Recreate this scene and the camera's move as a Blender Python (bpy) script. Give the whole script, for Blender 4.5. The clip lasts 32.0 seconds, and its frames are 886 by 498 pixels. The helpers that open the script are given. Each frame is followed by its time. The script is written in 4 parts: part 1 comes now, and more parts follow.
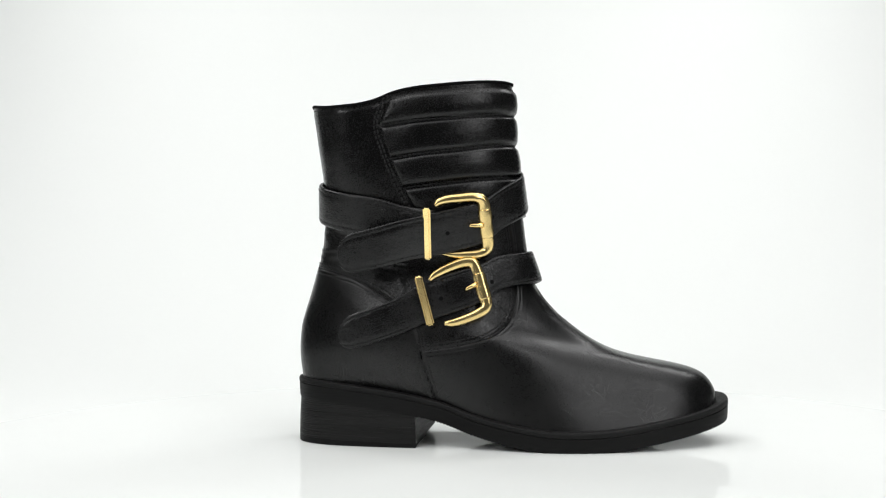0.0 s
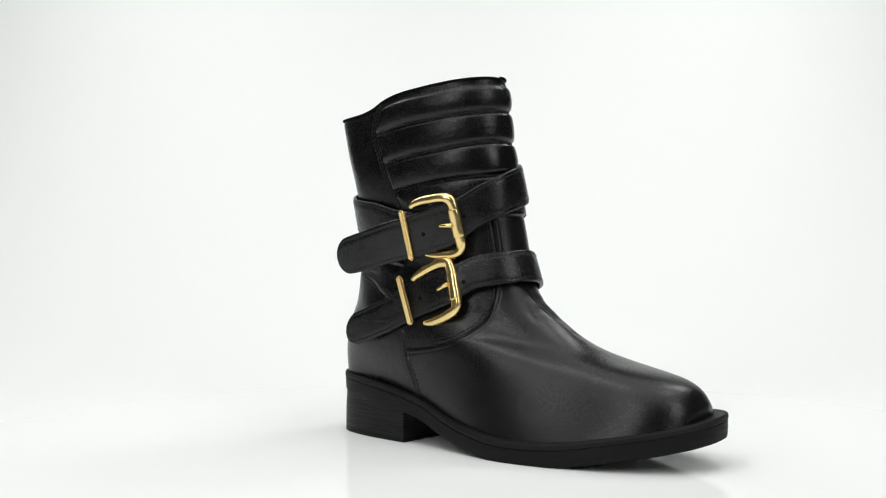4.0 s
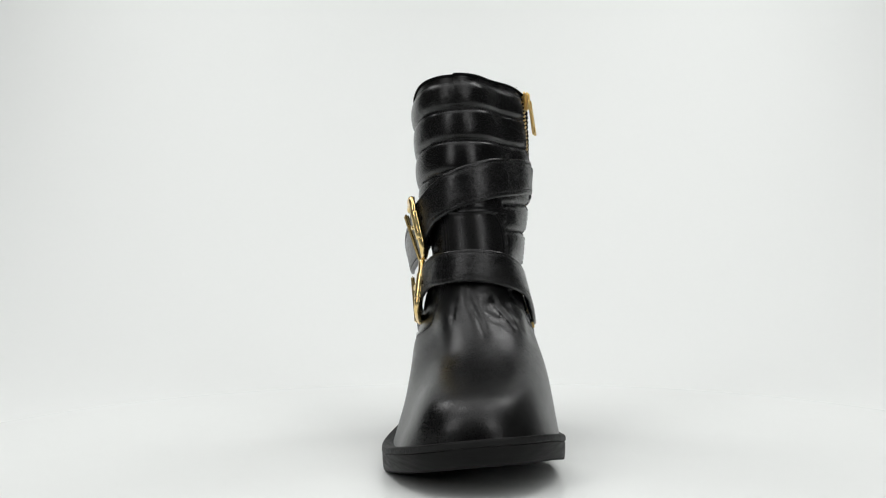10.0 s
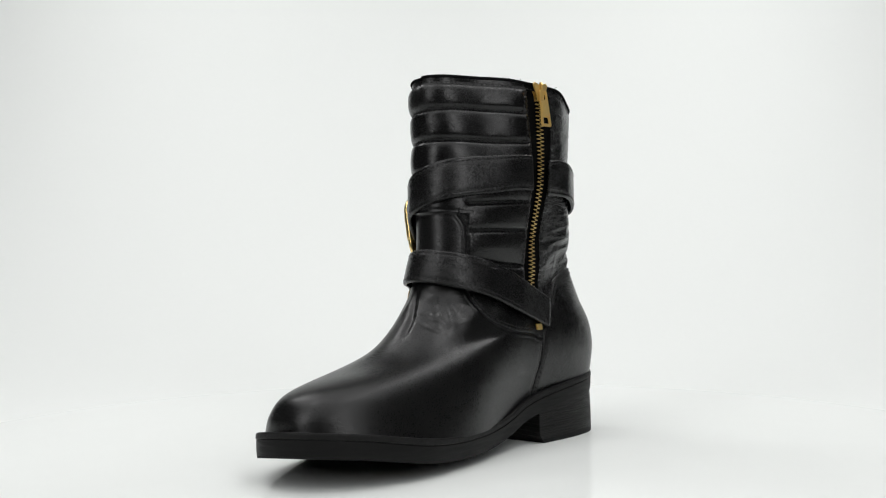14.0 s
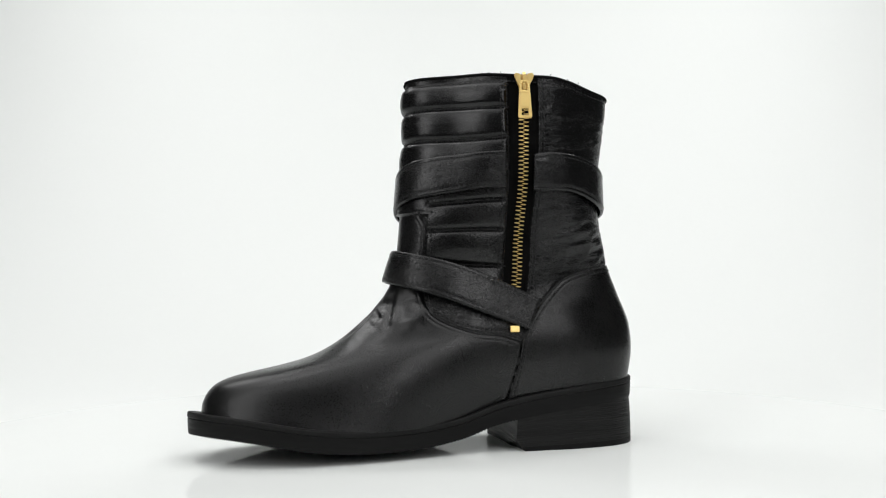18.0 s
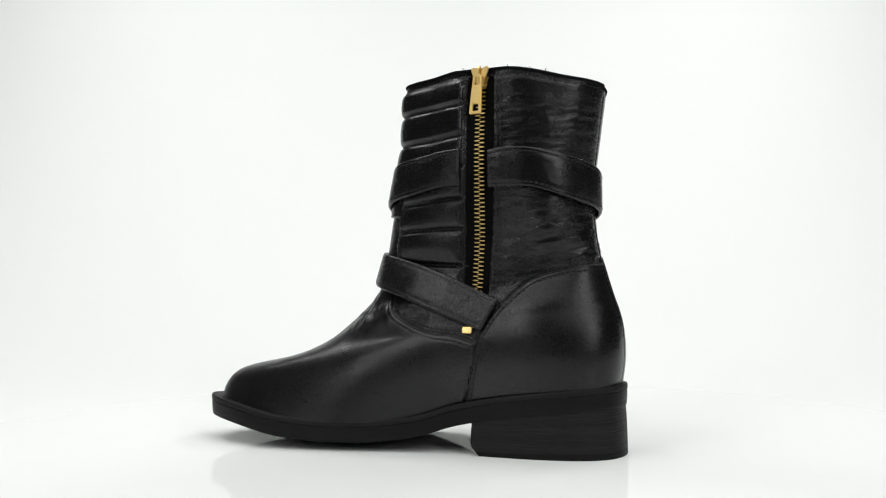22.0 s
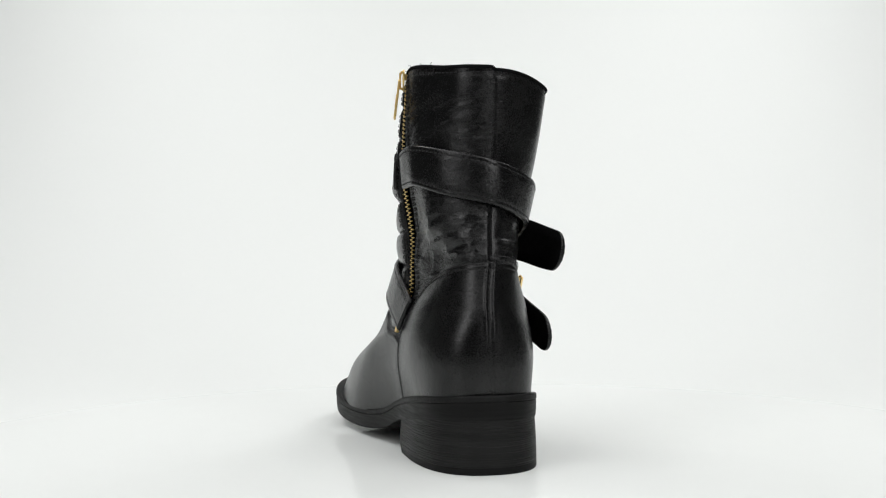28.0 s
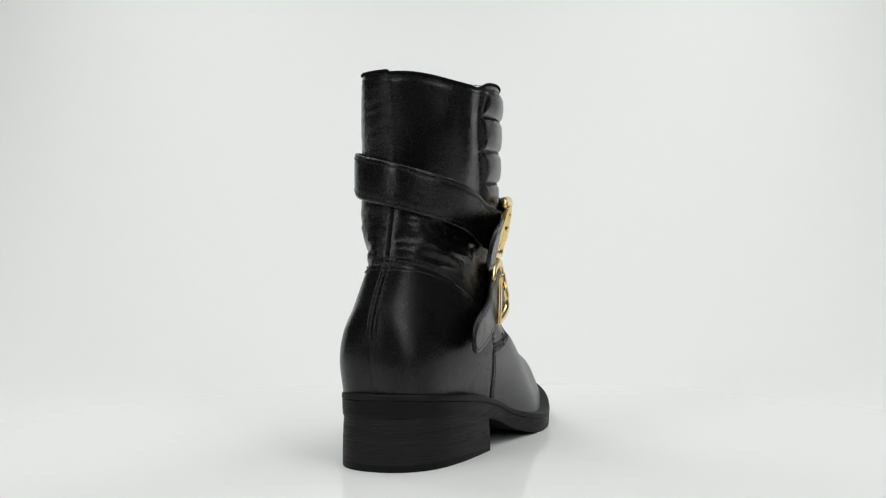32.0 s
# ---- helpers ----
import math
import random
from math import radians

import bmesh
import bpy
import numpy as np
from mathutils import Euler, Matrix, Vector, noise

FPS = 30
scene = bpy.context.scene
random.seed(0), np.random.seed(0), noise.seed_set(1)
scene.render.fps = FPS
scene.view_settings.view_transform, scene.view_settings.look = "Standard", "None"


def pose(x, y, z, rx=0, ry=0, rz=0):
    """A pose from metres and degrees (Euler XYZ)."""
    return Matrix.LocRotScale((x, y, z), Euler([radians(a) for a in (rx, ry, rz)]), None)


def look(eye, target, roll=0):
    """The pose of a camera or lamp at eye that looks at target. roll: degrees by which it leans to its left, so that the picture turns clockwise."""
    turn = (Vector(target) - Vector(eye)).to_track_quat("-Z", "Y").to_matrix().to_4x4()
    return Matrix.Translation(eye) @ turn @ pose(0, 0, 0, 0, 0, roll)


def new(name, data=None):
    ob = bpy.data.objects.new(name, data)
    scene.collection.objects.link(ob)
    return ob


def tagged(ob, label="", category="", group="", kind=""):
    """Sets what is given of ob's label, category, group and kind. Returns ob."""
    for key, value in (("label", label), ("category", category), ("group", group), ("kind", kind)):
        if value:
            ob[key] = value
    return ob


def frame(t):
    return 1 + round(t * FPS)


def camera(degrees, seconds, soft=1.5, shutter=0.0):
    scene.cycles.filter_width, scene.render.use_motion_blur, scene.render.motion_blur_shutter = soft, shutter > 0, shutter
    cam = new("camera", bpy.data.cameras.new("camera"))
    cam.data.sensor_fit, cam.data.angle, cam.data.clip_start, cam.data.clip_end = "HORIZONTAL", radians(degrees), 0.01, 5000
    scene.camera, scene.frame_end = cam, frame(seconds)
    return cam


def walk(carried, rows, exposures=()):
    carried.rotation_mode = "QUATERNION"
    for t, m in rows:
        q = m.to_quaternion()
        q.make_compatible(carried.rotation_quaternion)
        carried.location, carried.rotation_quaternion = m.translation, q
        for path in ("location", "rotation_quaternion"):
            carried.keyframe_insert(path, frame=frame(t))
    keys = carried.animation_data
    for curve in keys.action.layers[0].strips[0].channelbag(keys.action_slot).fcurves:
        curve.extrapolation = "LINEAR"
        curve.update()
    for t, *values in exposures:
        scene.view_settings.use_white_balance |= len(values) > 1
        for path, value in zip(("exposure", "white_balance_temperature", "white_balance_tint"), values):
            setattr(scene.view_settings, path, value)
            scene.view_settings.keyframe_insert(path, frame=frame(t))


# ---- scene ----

MM = 0.001
SPIN = 8.8284          # degrees a second, clockwise seen from above
START = 6.5            # turn of the boot at the start
AXIS_Y = 0.0171        # the boot's middle line from the turntable's axis


def turned(t):
    return pose(0, 0, 0, 0, 0, -(SPIN * t + START))


# ---- camera ----
cam = camera(50.712, 32.0, 1.15)
EYE = (0.0, -0.627, 0.103957)
AIM = (-0.0178, 0.372103, 0.142865)
walk(cam, [(0.0, look(EYE, AIM, -0.45)), (32.0, look(EYE, AIM, -0.45))],
     [(0.0, 0.19), (3.0, 0.18), (6.0, 0.06), (7.0, 0.07), (9.0, -0.02), (12.0, -0.11), (13.5, -0.03), (17.0, 0.1), (19.0, 0.12), (25.0, 0.18), (28.0, 0.04), (31.0, -0.1), (32.0, -0.13)])

# ---- light ----
world = bpy.data.worlds.new("studio_air")
scene.world = world
world.use_nodes = True
world.node_tree.nodes["Background"].inputs[0].default_value = (0.93, 0.96, 0.95, 1)
world.node_tree.nodes["Background"].inputs[1].default_value = 0.02


def softbox(name, eye, target, sx, sy, power, color=(1, 1, 1)):
    lamp = bpy.data.lights.new(name, "AREA")
    lamp.shape, lamp.size, lamp.size_y, lamp.energy, lamp.color = "RECTANGLE", sx, sy, power, color
    ob = new(name, lamp)
    ob.matrix_world = look(eye, target)
    return ob


softbox("top_diffuser", (0.0, -0.3, 1.32), (0.0, -0.2999, 0.0), 2.3, 2.0, 17.3)
softbox("top_left_lamp", (-0.4, -0.2, 1.27), (-0.2, -0.1, 0.0), 0.2, 0.2, 1.0)
softbox("top_right_lamp", (0.4, -0.2, 1.27), (0.2, -0.1, 0.0), 0.2, 0.2, 1.0)
softbox("front_left_strip", (-0.85, -0.98, 0.74), (0.0, 0.0, 0.12), 0.38, 0.85, 3.7)
softbox("front_right_strip", (0.68, -1.1, 0.72), (0.0, 0.0, 0.12), 0.38, 0.85, 3.7)
# added unseen fills that brighten the paper sweep, not known lamps
softbox("left_backdrop_fill", (-0.85, 0.72, 1.42), (-0.35, 1.5, 0.5), 0.3, 0.7, 6.9)
softbox("right_backdrop_fill", (0.85, 0.72, 1.42), (0.35, 1.5, 0.5), 0.3, 0.7, 7.5)


# ---- materials ----
def nodes_of(name):
    m = bpy.data.materials.new(name)
    m.use_nodes = True
    nt = m.node_tree
    return m, nt, nt.nodes["Principled BSDF"]


def node(nt, kind, **inputs):
    n = nt.nodes.new(kind)
    for k, v in inputs.items():
        n.inputs[k.replace("_", " ")].default_value = v
    return n


def ramp(nt, fac, lo, hi, a, b):
    n = nt.nodes.new("ShaderNodeMapRange")
    n.inputs["From Min"].default_value, n.inputs["From Max"].default_value = lo, hi
    n.inputs["To Min"].default_value, n.inputs["To Max"].default_value = a, b
    nt.links.new(fac, n.inputs["Value"])
    return n.outputs["Result"]


def coords(nt, scale=(1, 1, 1)):
    tc = nt.nodes.new("ShaderNodeTexCoord")
    mp = nt.nodes.new("ShaderNodeMapping")
    mp.inputs["Scale"].default_value = scale
    nt.links.new(tc.outputs["Object"], mp.inputs["Vector"])
    return mp.outputs["Vector"]


def leather(name, base=0.007, rough=(0.27, 0.42), grain=0.35, crackle=0.3, waves=0.1, spec=0.45, crease=0.0):
    """Finished black leather: pebbled grain, patches of fine cracks, uneven polish."""
    m, nt, bs = nodes_of(name)
    co = coords(nt)
    big = node(nt, "ShaderNodeTexNoise", Scale=24.0, Detail=5.0, Roughness=0.6)
    mid = node(nt, "ShaderNodeTexNoise", Scale=110.0, Detail=3.0, Roughness=0.5)
    fine = node(nt, "ShaderNodeTexNoise", Scale=1500.0, Detail=2.0, Roughness=0.6)
    cell = node(nt, "ShaderNodeTexVoronoi", Scale=950.0)
    crack = node(nt, "ShaderNodeTexVoronoi", Scale=300.0, Randomness=1.0)
    cell.feature = crack.feature = "DISTANCE_TO_EDGE"
    wob = node(nt, "ShaderNodeTexNoise", Scale=260.0, Detail=3.0)
    for n in (big, mid, fine, wob):
        nt.links.new(co, n.inputs["Vector"])
    warp = nt.nodes.new("ShaderNodeVectorMath")
    warp.operation = "MULTIPLY_ADD"
    warp.inputs[1].default_value = (0.0045, 0.0045, 0.0045)
    nt.links.new(wob.outputs["Color"], warp.inputs[0])
    nt.links.new(co, warp.inputs[2])
    for n in (cell, crack):
        nt.links.new(warp.outputs[0], n.inputs["Vector"])
    mix = nt.nodes.new("ShaderNodeMix")
    mix.data_type = "RGBA"
    mix.inputs["A"].default_value = (base, base, base * 1.05, 1)
    mix.inputs["B"].default_value = (base * 1.7, base * 1.7, base * 1.65, 1)
    nt.links.new(ramp(nt, big.outputs["Fac"], 0.45, 0.75, 0, 1), mix.inputs["Factor"])
    nt.links.new(mix.outputs["Result"], bs.inputs["Base Color"])
    add = nt.nodes.new("ShaderNodeMath")
    add.operation = "ADD"
    nt.links.new(ramp(nt, big.outputs["Fac"], 0.3, 0.7, rough[0], rough[1]), add.inputs[0])
    nt.links.new(ramp(nt, fine.outputs["Fac"], 0.3, 0.7, -0.07, 0.07), add.inputs[1])
    nt.links.new(add.outputs[0], bs.inputs["Roughness"])
    bs.inputs["Specular IOR Level"].default_value = spec
    patch = nt.nodes.new("ShaderNodeMath")
    patch.operation = "MULTIPLY"
    nt.links.new(ramp(nt, crack.outputs["Distance"], 0.0, 0.1, 1, 0), patch.inputs[0])
    nt.links.new(ramp(nt, big.outputs["Fac"], 0.36, 0.6, 0, -1), patch.inputs[1])
    last = None
    if crease:
        lines = node(nt, "ShaderNodeTexNoise", Scale=1.0, Detail=4.0, Roughness=0.55, Distortion=1.3)
        tilt = nt.nodes.new("ShaderNodeMapping")
        tilt.inputs["Rotation"].default_value = (0.0, 0.22, 0.0)
        tilt.inputs["Scale"].default_value = (75, 75, 260)
        nt.links.new(co, tilt.inputs["Vector"])
        nt.links.new(tilt.outputs["Vector"], lines.inputs["Vector"])
        fold = nt.nodes.new("ShaderNodeMath")
        fold.operation = "PINGPONG"
        fold.inputs[1].default_value = 0.14
        nt.links.new(lines.outputs["Fac"], fold.inputs[0])
        worn = nt.nodes.new("ShaderNodeMath")
        worn.operation = "MULTIPLY"
        nt.links.new(ramp(nt, fold.outputs[0], 0.0, 0.14, 0, 1), worn.inputs[0])
        nt.links.new(ramp(nt, big.outputs["Fac"], 0.35, 0.62, 0.25, 1), worn.inputs[1])
        last = node(nt, "ShaderNodeBump", Strength=crease, Distance=0.0007)
        nt.links.new(worn.outputs[0], last.inputs["Height"])
    for strength, dist, height in ((waves, 0.0012, mid.outputs["Fac"]), (crackle, 0.0006, patch.outputs[0]),
                                   (grain, 0.0003, ramp(nt, cell.outputs["Distance"], 0.0, 0.14, 0, 1)), (grain, 0.00012, fine.outputs["Fac"])):
        b = node(nt, "ShaderNodeBump", Strength=strength, Distance=dist)
        nt.links.new(height, b.inputs["Height"])
        if last:
            nt.links.new(last.outputs["Normal"], b.inputs["Normal"])
        last = b
    nt.links.new(last.outputs["Normal"], bs.inputs["Normal"])
    return m


def plain(name, color, rough, metal=0.0, scale=300.0, vary=0.25, bump=0.1, dist=0.0003, stretch=(1, 1, 1), spec=0.5):
    m, nt, bs = nodes_of(name)
    bs.inputs["Specular IOR Level"].default_value = spec
    co = coords(nt, stretch)
    nz = node(nt, "ShaderNodeTexNoise", Scale=scale, Detail=4.0)
    n2 = node(nt, "ShaderNodeTexNoise", Scale=scale * 0.12, Detail=3.0)
    nt.links.new(co, nz.inputs["Vector"])
    nt.links.new(co, n2.inputs["Vector"])
    mix = nt.nodes.new("ShaderNodeMix")
    mix.data_type = "RGBA"
    mix.inputs["A"].default_value = (*[c * (1 - vary) for c in color], 1)
    mix.inputs["B"].default_value = (*[min(1, c * (1 + vary)) for c in color], 1)
    nt.links.new(ramp(nt, n2.outputs["Fac"], 0.3, 0.7, 0, 1), mix.inputs["Factor"])
    nt.links.new(mix.outputs["Result"], bs.inputs["Base Color"])
    nt.links.new(ramp(nt, nz.outputs["Fac"], 0.3, 0.7, rough * 0.85, rough * 1.15), bs.inputs["Roughness"])
    bs.inputs["Metallic"].default_value = metal
    b = node(nt, "ShaderNodeBump", Strength=bump, Distance=dist)
    nt.links.new(nz.outputs["Fac"], b.inputs["Height"])
    nt.links.new(b.outputs["Normal"], bs.inputs["Normal"])
    return m


LEATHER = leather("black_leather", 0.003, rough=(0.21, 0.32), grain=0.09, crackle=0.14, waves=0.16, spec=0.38, crease=0.06)
VAMP = leather("smooth_black_leather", 0.003, rough=(0.26, 0.36), grain=0.1, crackle=0.05, waves=0.07, spec=0.4)
COUNTER = leather("polished_black_leather", 0.003, rough=(0.24, 0.34), grain=0.09, crackle=0.08, waves=0.14, spec=0.36, crease=0.08)
CREASED = leather("creased_black_leather", 0.004, rough=(0.21, 0.32), grain=0.09, crackle=0.16, waves=0.35, spec=0.37, crease=0.42)
STRAP = leather("strap_leather", 0.004, rough=(0.21, 0.33), grain=0.1, crackle=0.17, waves=0.3, spec=0.4, crease=0.18)
SUEDE = plain("black_suede", (0.005, 0.005, 0.0055), 0.95, scale=700, bump=0.5, spec=0.08)
THREAD = plain("black_thread", (0.008, 0.008, 0.0082), 0.5, scale=900, spec=0.35)
EDGE = plain("cut_leather_edge", (0.007, 0.007, 0.007), 0.55, scale=500, bump=0.5, spec=0.19)
TAPE = plain("zip_tape", (0.004, 0.004, 0.004), 0.9, scale=900, bump=0.5, spec=0.06)
RUBBER = plain("black_rubber", (0.006, 0.006, 0.006), 0.52, scale=500, bump=0.7, stretch=(0.12, 0.12, 1.3), spec=0.14)
STACK = plain("stacked_heel_leather", (0.008, 0.008, 0.0078), 0.5, scale=620, vary=0.5, bump=1.0, dist=0.0008, stretch=(0.06, 0.06, 1.8), spec=0.2)
GOLD = plain("polished_gold", (0.98, 0.73, 0.32), 0.24, 1.0, scale=120, vary=0.06, bump=0.03)
BRASS = plain("brass", (0.95, 0.7, 0.28), 0.46, 1.0, scale=400, vary=0.08, bump=0.08)
LINING = plain("dark_lining", (0.02, 0.02, 0.02), 0.9, scale=600, bump=0.3)


def acrylic(name, color):
    """Bright opal acrylic: a diffuse body under a faint clear gloss."""
    m, nt, bs = nodes_of(name)
    out = nt.nodes["Material Output"]
    nt.nodes.remove(bs)
    co = coords(nt)
    nz = node(nt, "ShaderNodeTexNoise", Scale=40.0, Detail=3.0)
    nt.links.new(co, nz.inputs["Vector"])
    body = nt.nodes.new("ShaderNodeBsdfDiffuse")
    gloss = nt.nodes.new("ShaderNodeBsdfGlossy")
    mix = nt.nodes.new("ShaderNodeMixShader")
    tone = nt.nodes.new("ShaderNodeMix")
    tone.data_type = "RGBA"
    tone.inputs["A"].default_value = (*[c * 0.985 for c in color], 1)
    tone.inputs["B"].default_value = (*color, 1)
    nt.links.new(nz.outputs["Fac"], tone.inputs["Factor"])
    nt.links.new(tone.outputs["Result"], body.inputs["Color"])
    nt.links.new(ramp(nt, nz.outputs["Fac"], 0.3, 0.7, 0.01, 0.03), gloss.inputs["Roughness"])
    mix.inputs[0].default_value = 0.17
    nt.links.new(body.outputs[0], mix.inputs[1])
    nt.links.new(gloss.outputs[0], mix.inputs[2])
    nt.links.new(mix.outputs[0], out.inputs["Surface"])
    return m


WHITE = acrylic("white_acrylic", (0.893, 0.916, 0.895))
STUDIO = plain("studio_paint", (0.17, 0.17, 0.17), 0.85, scale=12, vary=0.1)
SWEEP = plain("white_paper", (0.86, 0.881, 0.862), 0.75, scale=900, vary=0.003, bump=0.01)


# ---- mesh helpers ----
def mesh_of(name, verts, faces, material, smooth=True):
    me = bpy.data.meshes.new(name)
    me.from_pydata([tuple(v) for v in verts], [], faces)
    for m in (material if isinstance(material, (list, tuple)) else [material]):
        me.materials.append(m)
    if smooth:
        me.polygons.foreach_set("use_smooth", [True] * len(me.polygons))
    me.update()
    return me


LAST = Matrix(((0.983, 0.0143, 0, 0), (0.0143, 1.0105, 0, 0), (0, 0, 1.0075, 0), (0, 0, 0, 1)))   # set and skew of the last


def part(name, me, parent, label=""):
    root = parent.parent or parent
    if root.name == "ankle_boot":
        me.transform(LAST)
    elif root.parent and root.parent.name == "ankle_boot":
        me.transform(LAST)
    ob = new(name, me)
    ob.parent = parent
    return tagged(ob, label)


def grid_faces(nr, nc, closed=False, flip=False):
    out = []
    for i in range(nr - 1):
        for j in range(nc if closed else nc - 1):
            a, b = i * nc + j, i * nc + (j + 1) % nc
            q = (a, b, b + nc, a + nc)
            out.append(q[::-1] if flip else q)
    return out


def spline(xs, ys, x):
    """A smooth curve through the given stations."""
    xs, ys, x = np.asarray(xs, float), np.asarray(ys, float), np.asarray(x, float)
    d = np.diff(ys, axis=0) / np.diff(xs).reshape((-1,) + (1,) * (ys.ndim - 1))
    tan = np.concatenate([d[:1], (d[1:] + d[:-1]) / 2, d[-1:]])
    i = np.clip(np.searchsorted(xs, x, side="right") - 1, 0, len(xs) - 2)
    h = xs[i + 1] - xs[i]
    u = np.clip((x - xs[i]) / h, 0, 1)
    sh = x.shape + (1,) * (ys.ndim - 1)
    u, h = u.reshape(sh), h.reshape(sh)
    return ((1 + 2 * u) * (1 - u) ** 2 * ys[i] + u * (1 - u) ** 2 * h * tan[i]
            + u * u * (3 - 2 * u) * ys[i + 1] + u * u * (u - 1) * h * tan[i + 1])


def along(pts, step):
    """Points evenly spaced on a smooth curve through pts."""
    pts = np.asarray(pts, float)
    s = np.concatenate([[0], np.cumsum(np.linalg.norm(np.diff(pts, axis=0), axis=1))])
    fine = spline(s, pts, np.linspace(0, s[-1], 400))
    s = np.concatenate([[0], np.cumsum(np.linalg.norm(np.diff(fine, axis=0), axis=1))])
    n = max(2, int(round(s[-1] / step)) + 1)
    want = np.linspace(0, s[-1], n)
    return np.stack([np.interp(want, s, fine[:, k]) for k in range(fine.shape[1])], 1)


def unit(v):
    return v / np.maximum(np.linalg.norm(v, axis=-1, keepdims=True), 1e-12)


LATTICE = np.random.default_rng(5).random((32, 32, 32))


def value_noise(p):
    """Smooth noise from -1 to 1 at the points p."""
    i = np.floor(p).astype(int)
    f = p - i
    f = f * f * (3 - 2 * f)
    out = 0
    for dx in (0, 1):
        for dy in (0, 1):
            for dz in (0, 1):
                w = (f[..., 0] if dx else 1 - f[..., 0]) * (f[..., 1] if dy else 1 - f[..., 1]) * (f[..., 2] if dz else 1 - f[..., 2])
                out = out + w * LATTICE[(i[..., 0] + dx) % 32, (i[..., 1] + dy) % 32, (i[..., 2] + dz) % 32]
    return out * 2 - 1


def step(a, b, x):
    u = np.clip((x - a) / (b - a), 0, 1)
    return u * u * (3 - 2 * u)


# ---- the studio ----
def sweep():
    """A white paper sweep: table, bend and back wall in one sheet."""
    prof = [(-0.47, -0.74), (-0.468, -0.06), (-0.462, -0.02), (-0.45, -0.005), (-0.43, 0.0), (0.42, 0.0)]
    for k in range(1, 25):
        a = radians(77 * k / 24)
        prof.append((0.42 + 1.2 * math.sin(a), 1.2 - 1.2 * math.cos(a)))
    xs = np.linspace(-1.16, 1.16, 9)
    verts = [(x, y, z - 0.0027) for y, z in prof for x in xs]
    me = mesh_of("backdrop", verts, grid_faces(len(prof), len(xs)), SWEEP)
    ob = new("backdrop", me)
    tagged(ob, "plain white paper sweep behind the turntable", "backdrop", kind="structure")
    return ob


def turntable():
    """A round white glossy plate with a rounded rim on a low drum."""
    R, n = 0.372, 480
    table = new("turntable")
    tagged(table, "round glossy white turntable plate on the white sweep, carrying the boot", "turntable")

    def lathe(name, prof, material, label):
        verts, faces = [], []
        for r, z in prof:
            verts += [(r * math.cos(2 * math.pi * k / n), r * math.sin(2 * math.pi * k / n), z) for k in range(n)]
        faces = [q[::-1] for q in grid_faces(len(prof), n, True)]
        return part(name, mesh_of(name, verts, faces, material, False), table, label)

    lathe("plate", [(0.0002, 0.0), (R - 0.004, 0.0), (R - 0.004, -0.0026), (0.0002, -0.0026)], WHITE, "glossy white plate")
    lathe("rim", [(R - 0.004, 0.0), (R - 0.0002, 0.0), (R, -0.0002), (R, -0.0026), (R - 0.004, -0.0026)], WHITE, "thin white rim")
    return table


def room():
    """The grey studio that closes the place round the sweep."""
    for name, lo, hi in (("floor", (-2.2, -2.2, -0.85), (2.2, 2.2, -0.75)), ("wall_south", (-2.2, -2.3, -0.85), (2.2, -2.2, 1.9)), ("wall_north", (-2.2, 2.2, -0.85), (2.2, 2.3, 1.9)),
                         ("wall_west", (-2.3, -2.3, -0.85), (-2.2, 2.3, 1.9)), ("wall_east", (2.2, -2.3, -0.85), (2.3, 2.3, 1.9)), ("ceiling", (-2.3, -2.3, 1.9), (2.3, 2.3, 2.0))):
        v = [(x, y, z) for x in (lo[0], hi[0]) for y in (lo[1], hi[1]) for z in (lo[2], hi[2])]
        f = [(0, 1, 3, 2), (4, 6, 7, 5), (0, 4, 5, 1), (2, 3, 7, 6), (0, 2, 6, 4), (1, 5, 7, 3)]
        tagged(new(name, mesh_of(name, v, f, STUDIO, False)), "plain grey painted studio " + name.split("_")[0], name.split("_")[0], kind="structure")


room()
backdrop = sweep()
plate = turntable()

# ---- the boot ----
# lengths in millimetres; x towards the toe, -y the buckle side, +y the zip side
boot = new("ankle_boot")
tagged(boot, "black leather ankle boot with two gold buckles and a side zip", "boot")

STATION = [0.0, 0.15, 0.36, 0.62, 0.8, 1.0]
BACK_X = [-110.4, -112.7, -113.3, -112.4, -110.0, -107.4, -104.9, -102.4, -100.6, -98.6, -96.2, -94.8, -95.7, -99.3, -102.2]
BACK_Z = [42, 55, 66, 78, 87, 94, 101, 108, 114, 124, 138, 155, 175, 200, 227]
FRONT_X = [169.3, 168.2, 164.4, 156.0, 136.6, 110.1, 89.5, 69.6, 55.8, 48.0, 44.2, 41.8, 40.0, 38.1, 37.4]
FRONT_Z = [26.6, 34.1, 41.8, 46.7, 50.8, 54.7, 63.4, 78.5, 90.5, 106.0, 127.0, 150.0, 175.0, 205.0, 238.0]
RINGS = [0, 2, 5, 8, 9, 10, 12, 14]
HALF = [[50.6, 38.2, 34.0, 47.3, 48.8, 49.2],
        [50.0, 43.4, 38.5, 41.9, 38.3, 43.6],
        [44.7, 42.6, 37.8, 35.6, 31.8, 35.6],
        [35.0, 29.0, 29.7, 32.0, 32.9, 31.0],
        [34.7, 28.8, 29.3, 28.8, 28.7, 31.8],
        [31.9, 33.4, 29.6, 31.0, 31.3, 31.4],
        [37.8, 40.3, 36.7, 35.6, 32.0, 29.7],
        [43.6, 43.0, 39.3, 35.0, 28.9, 29.2]]
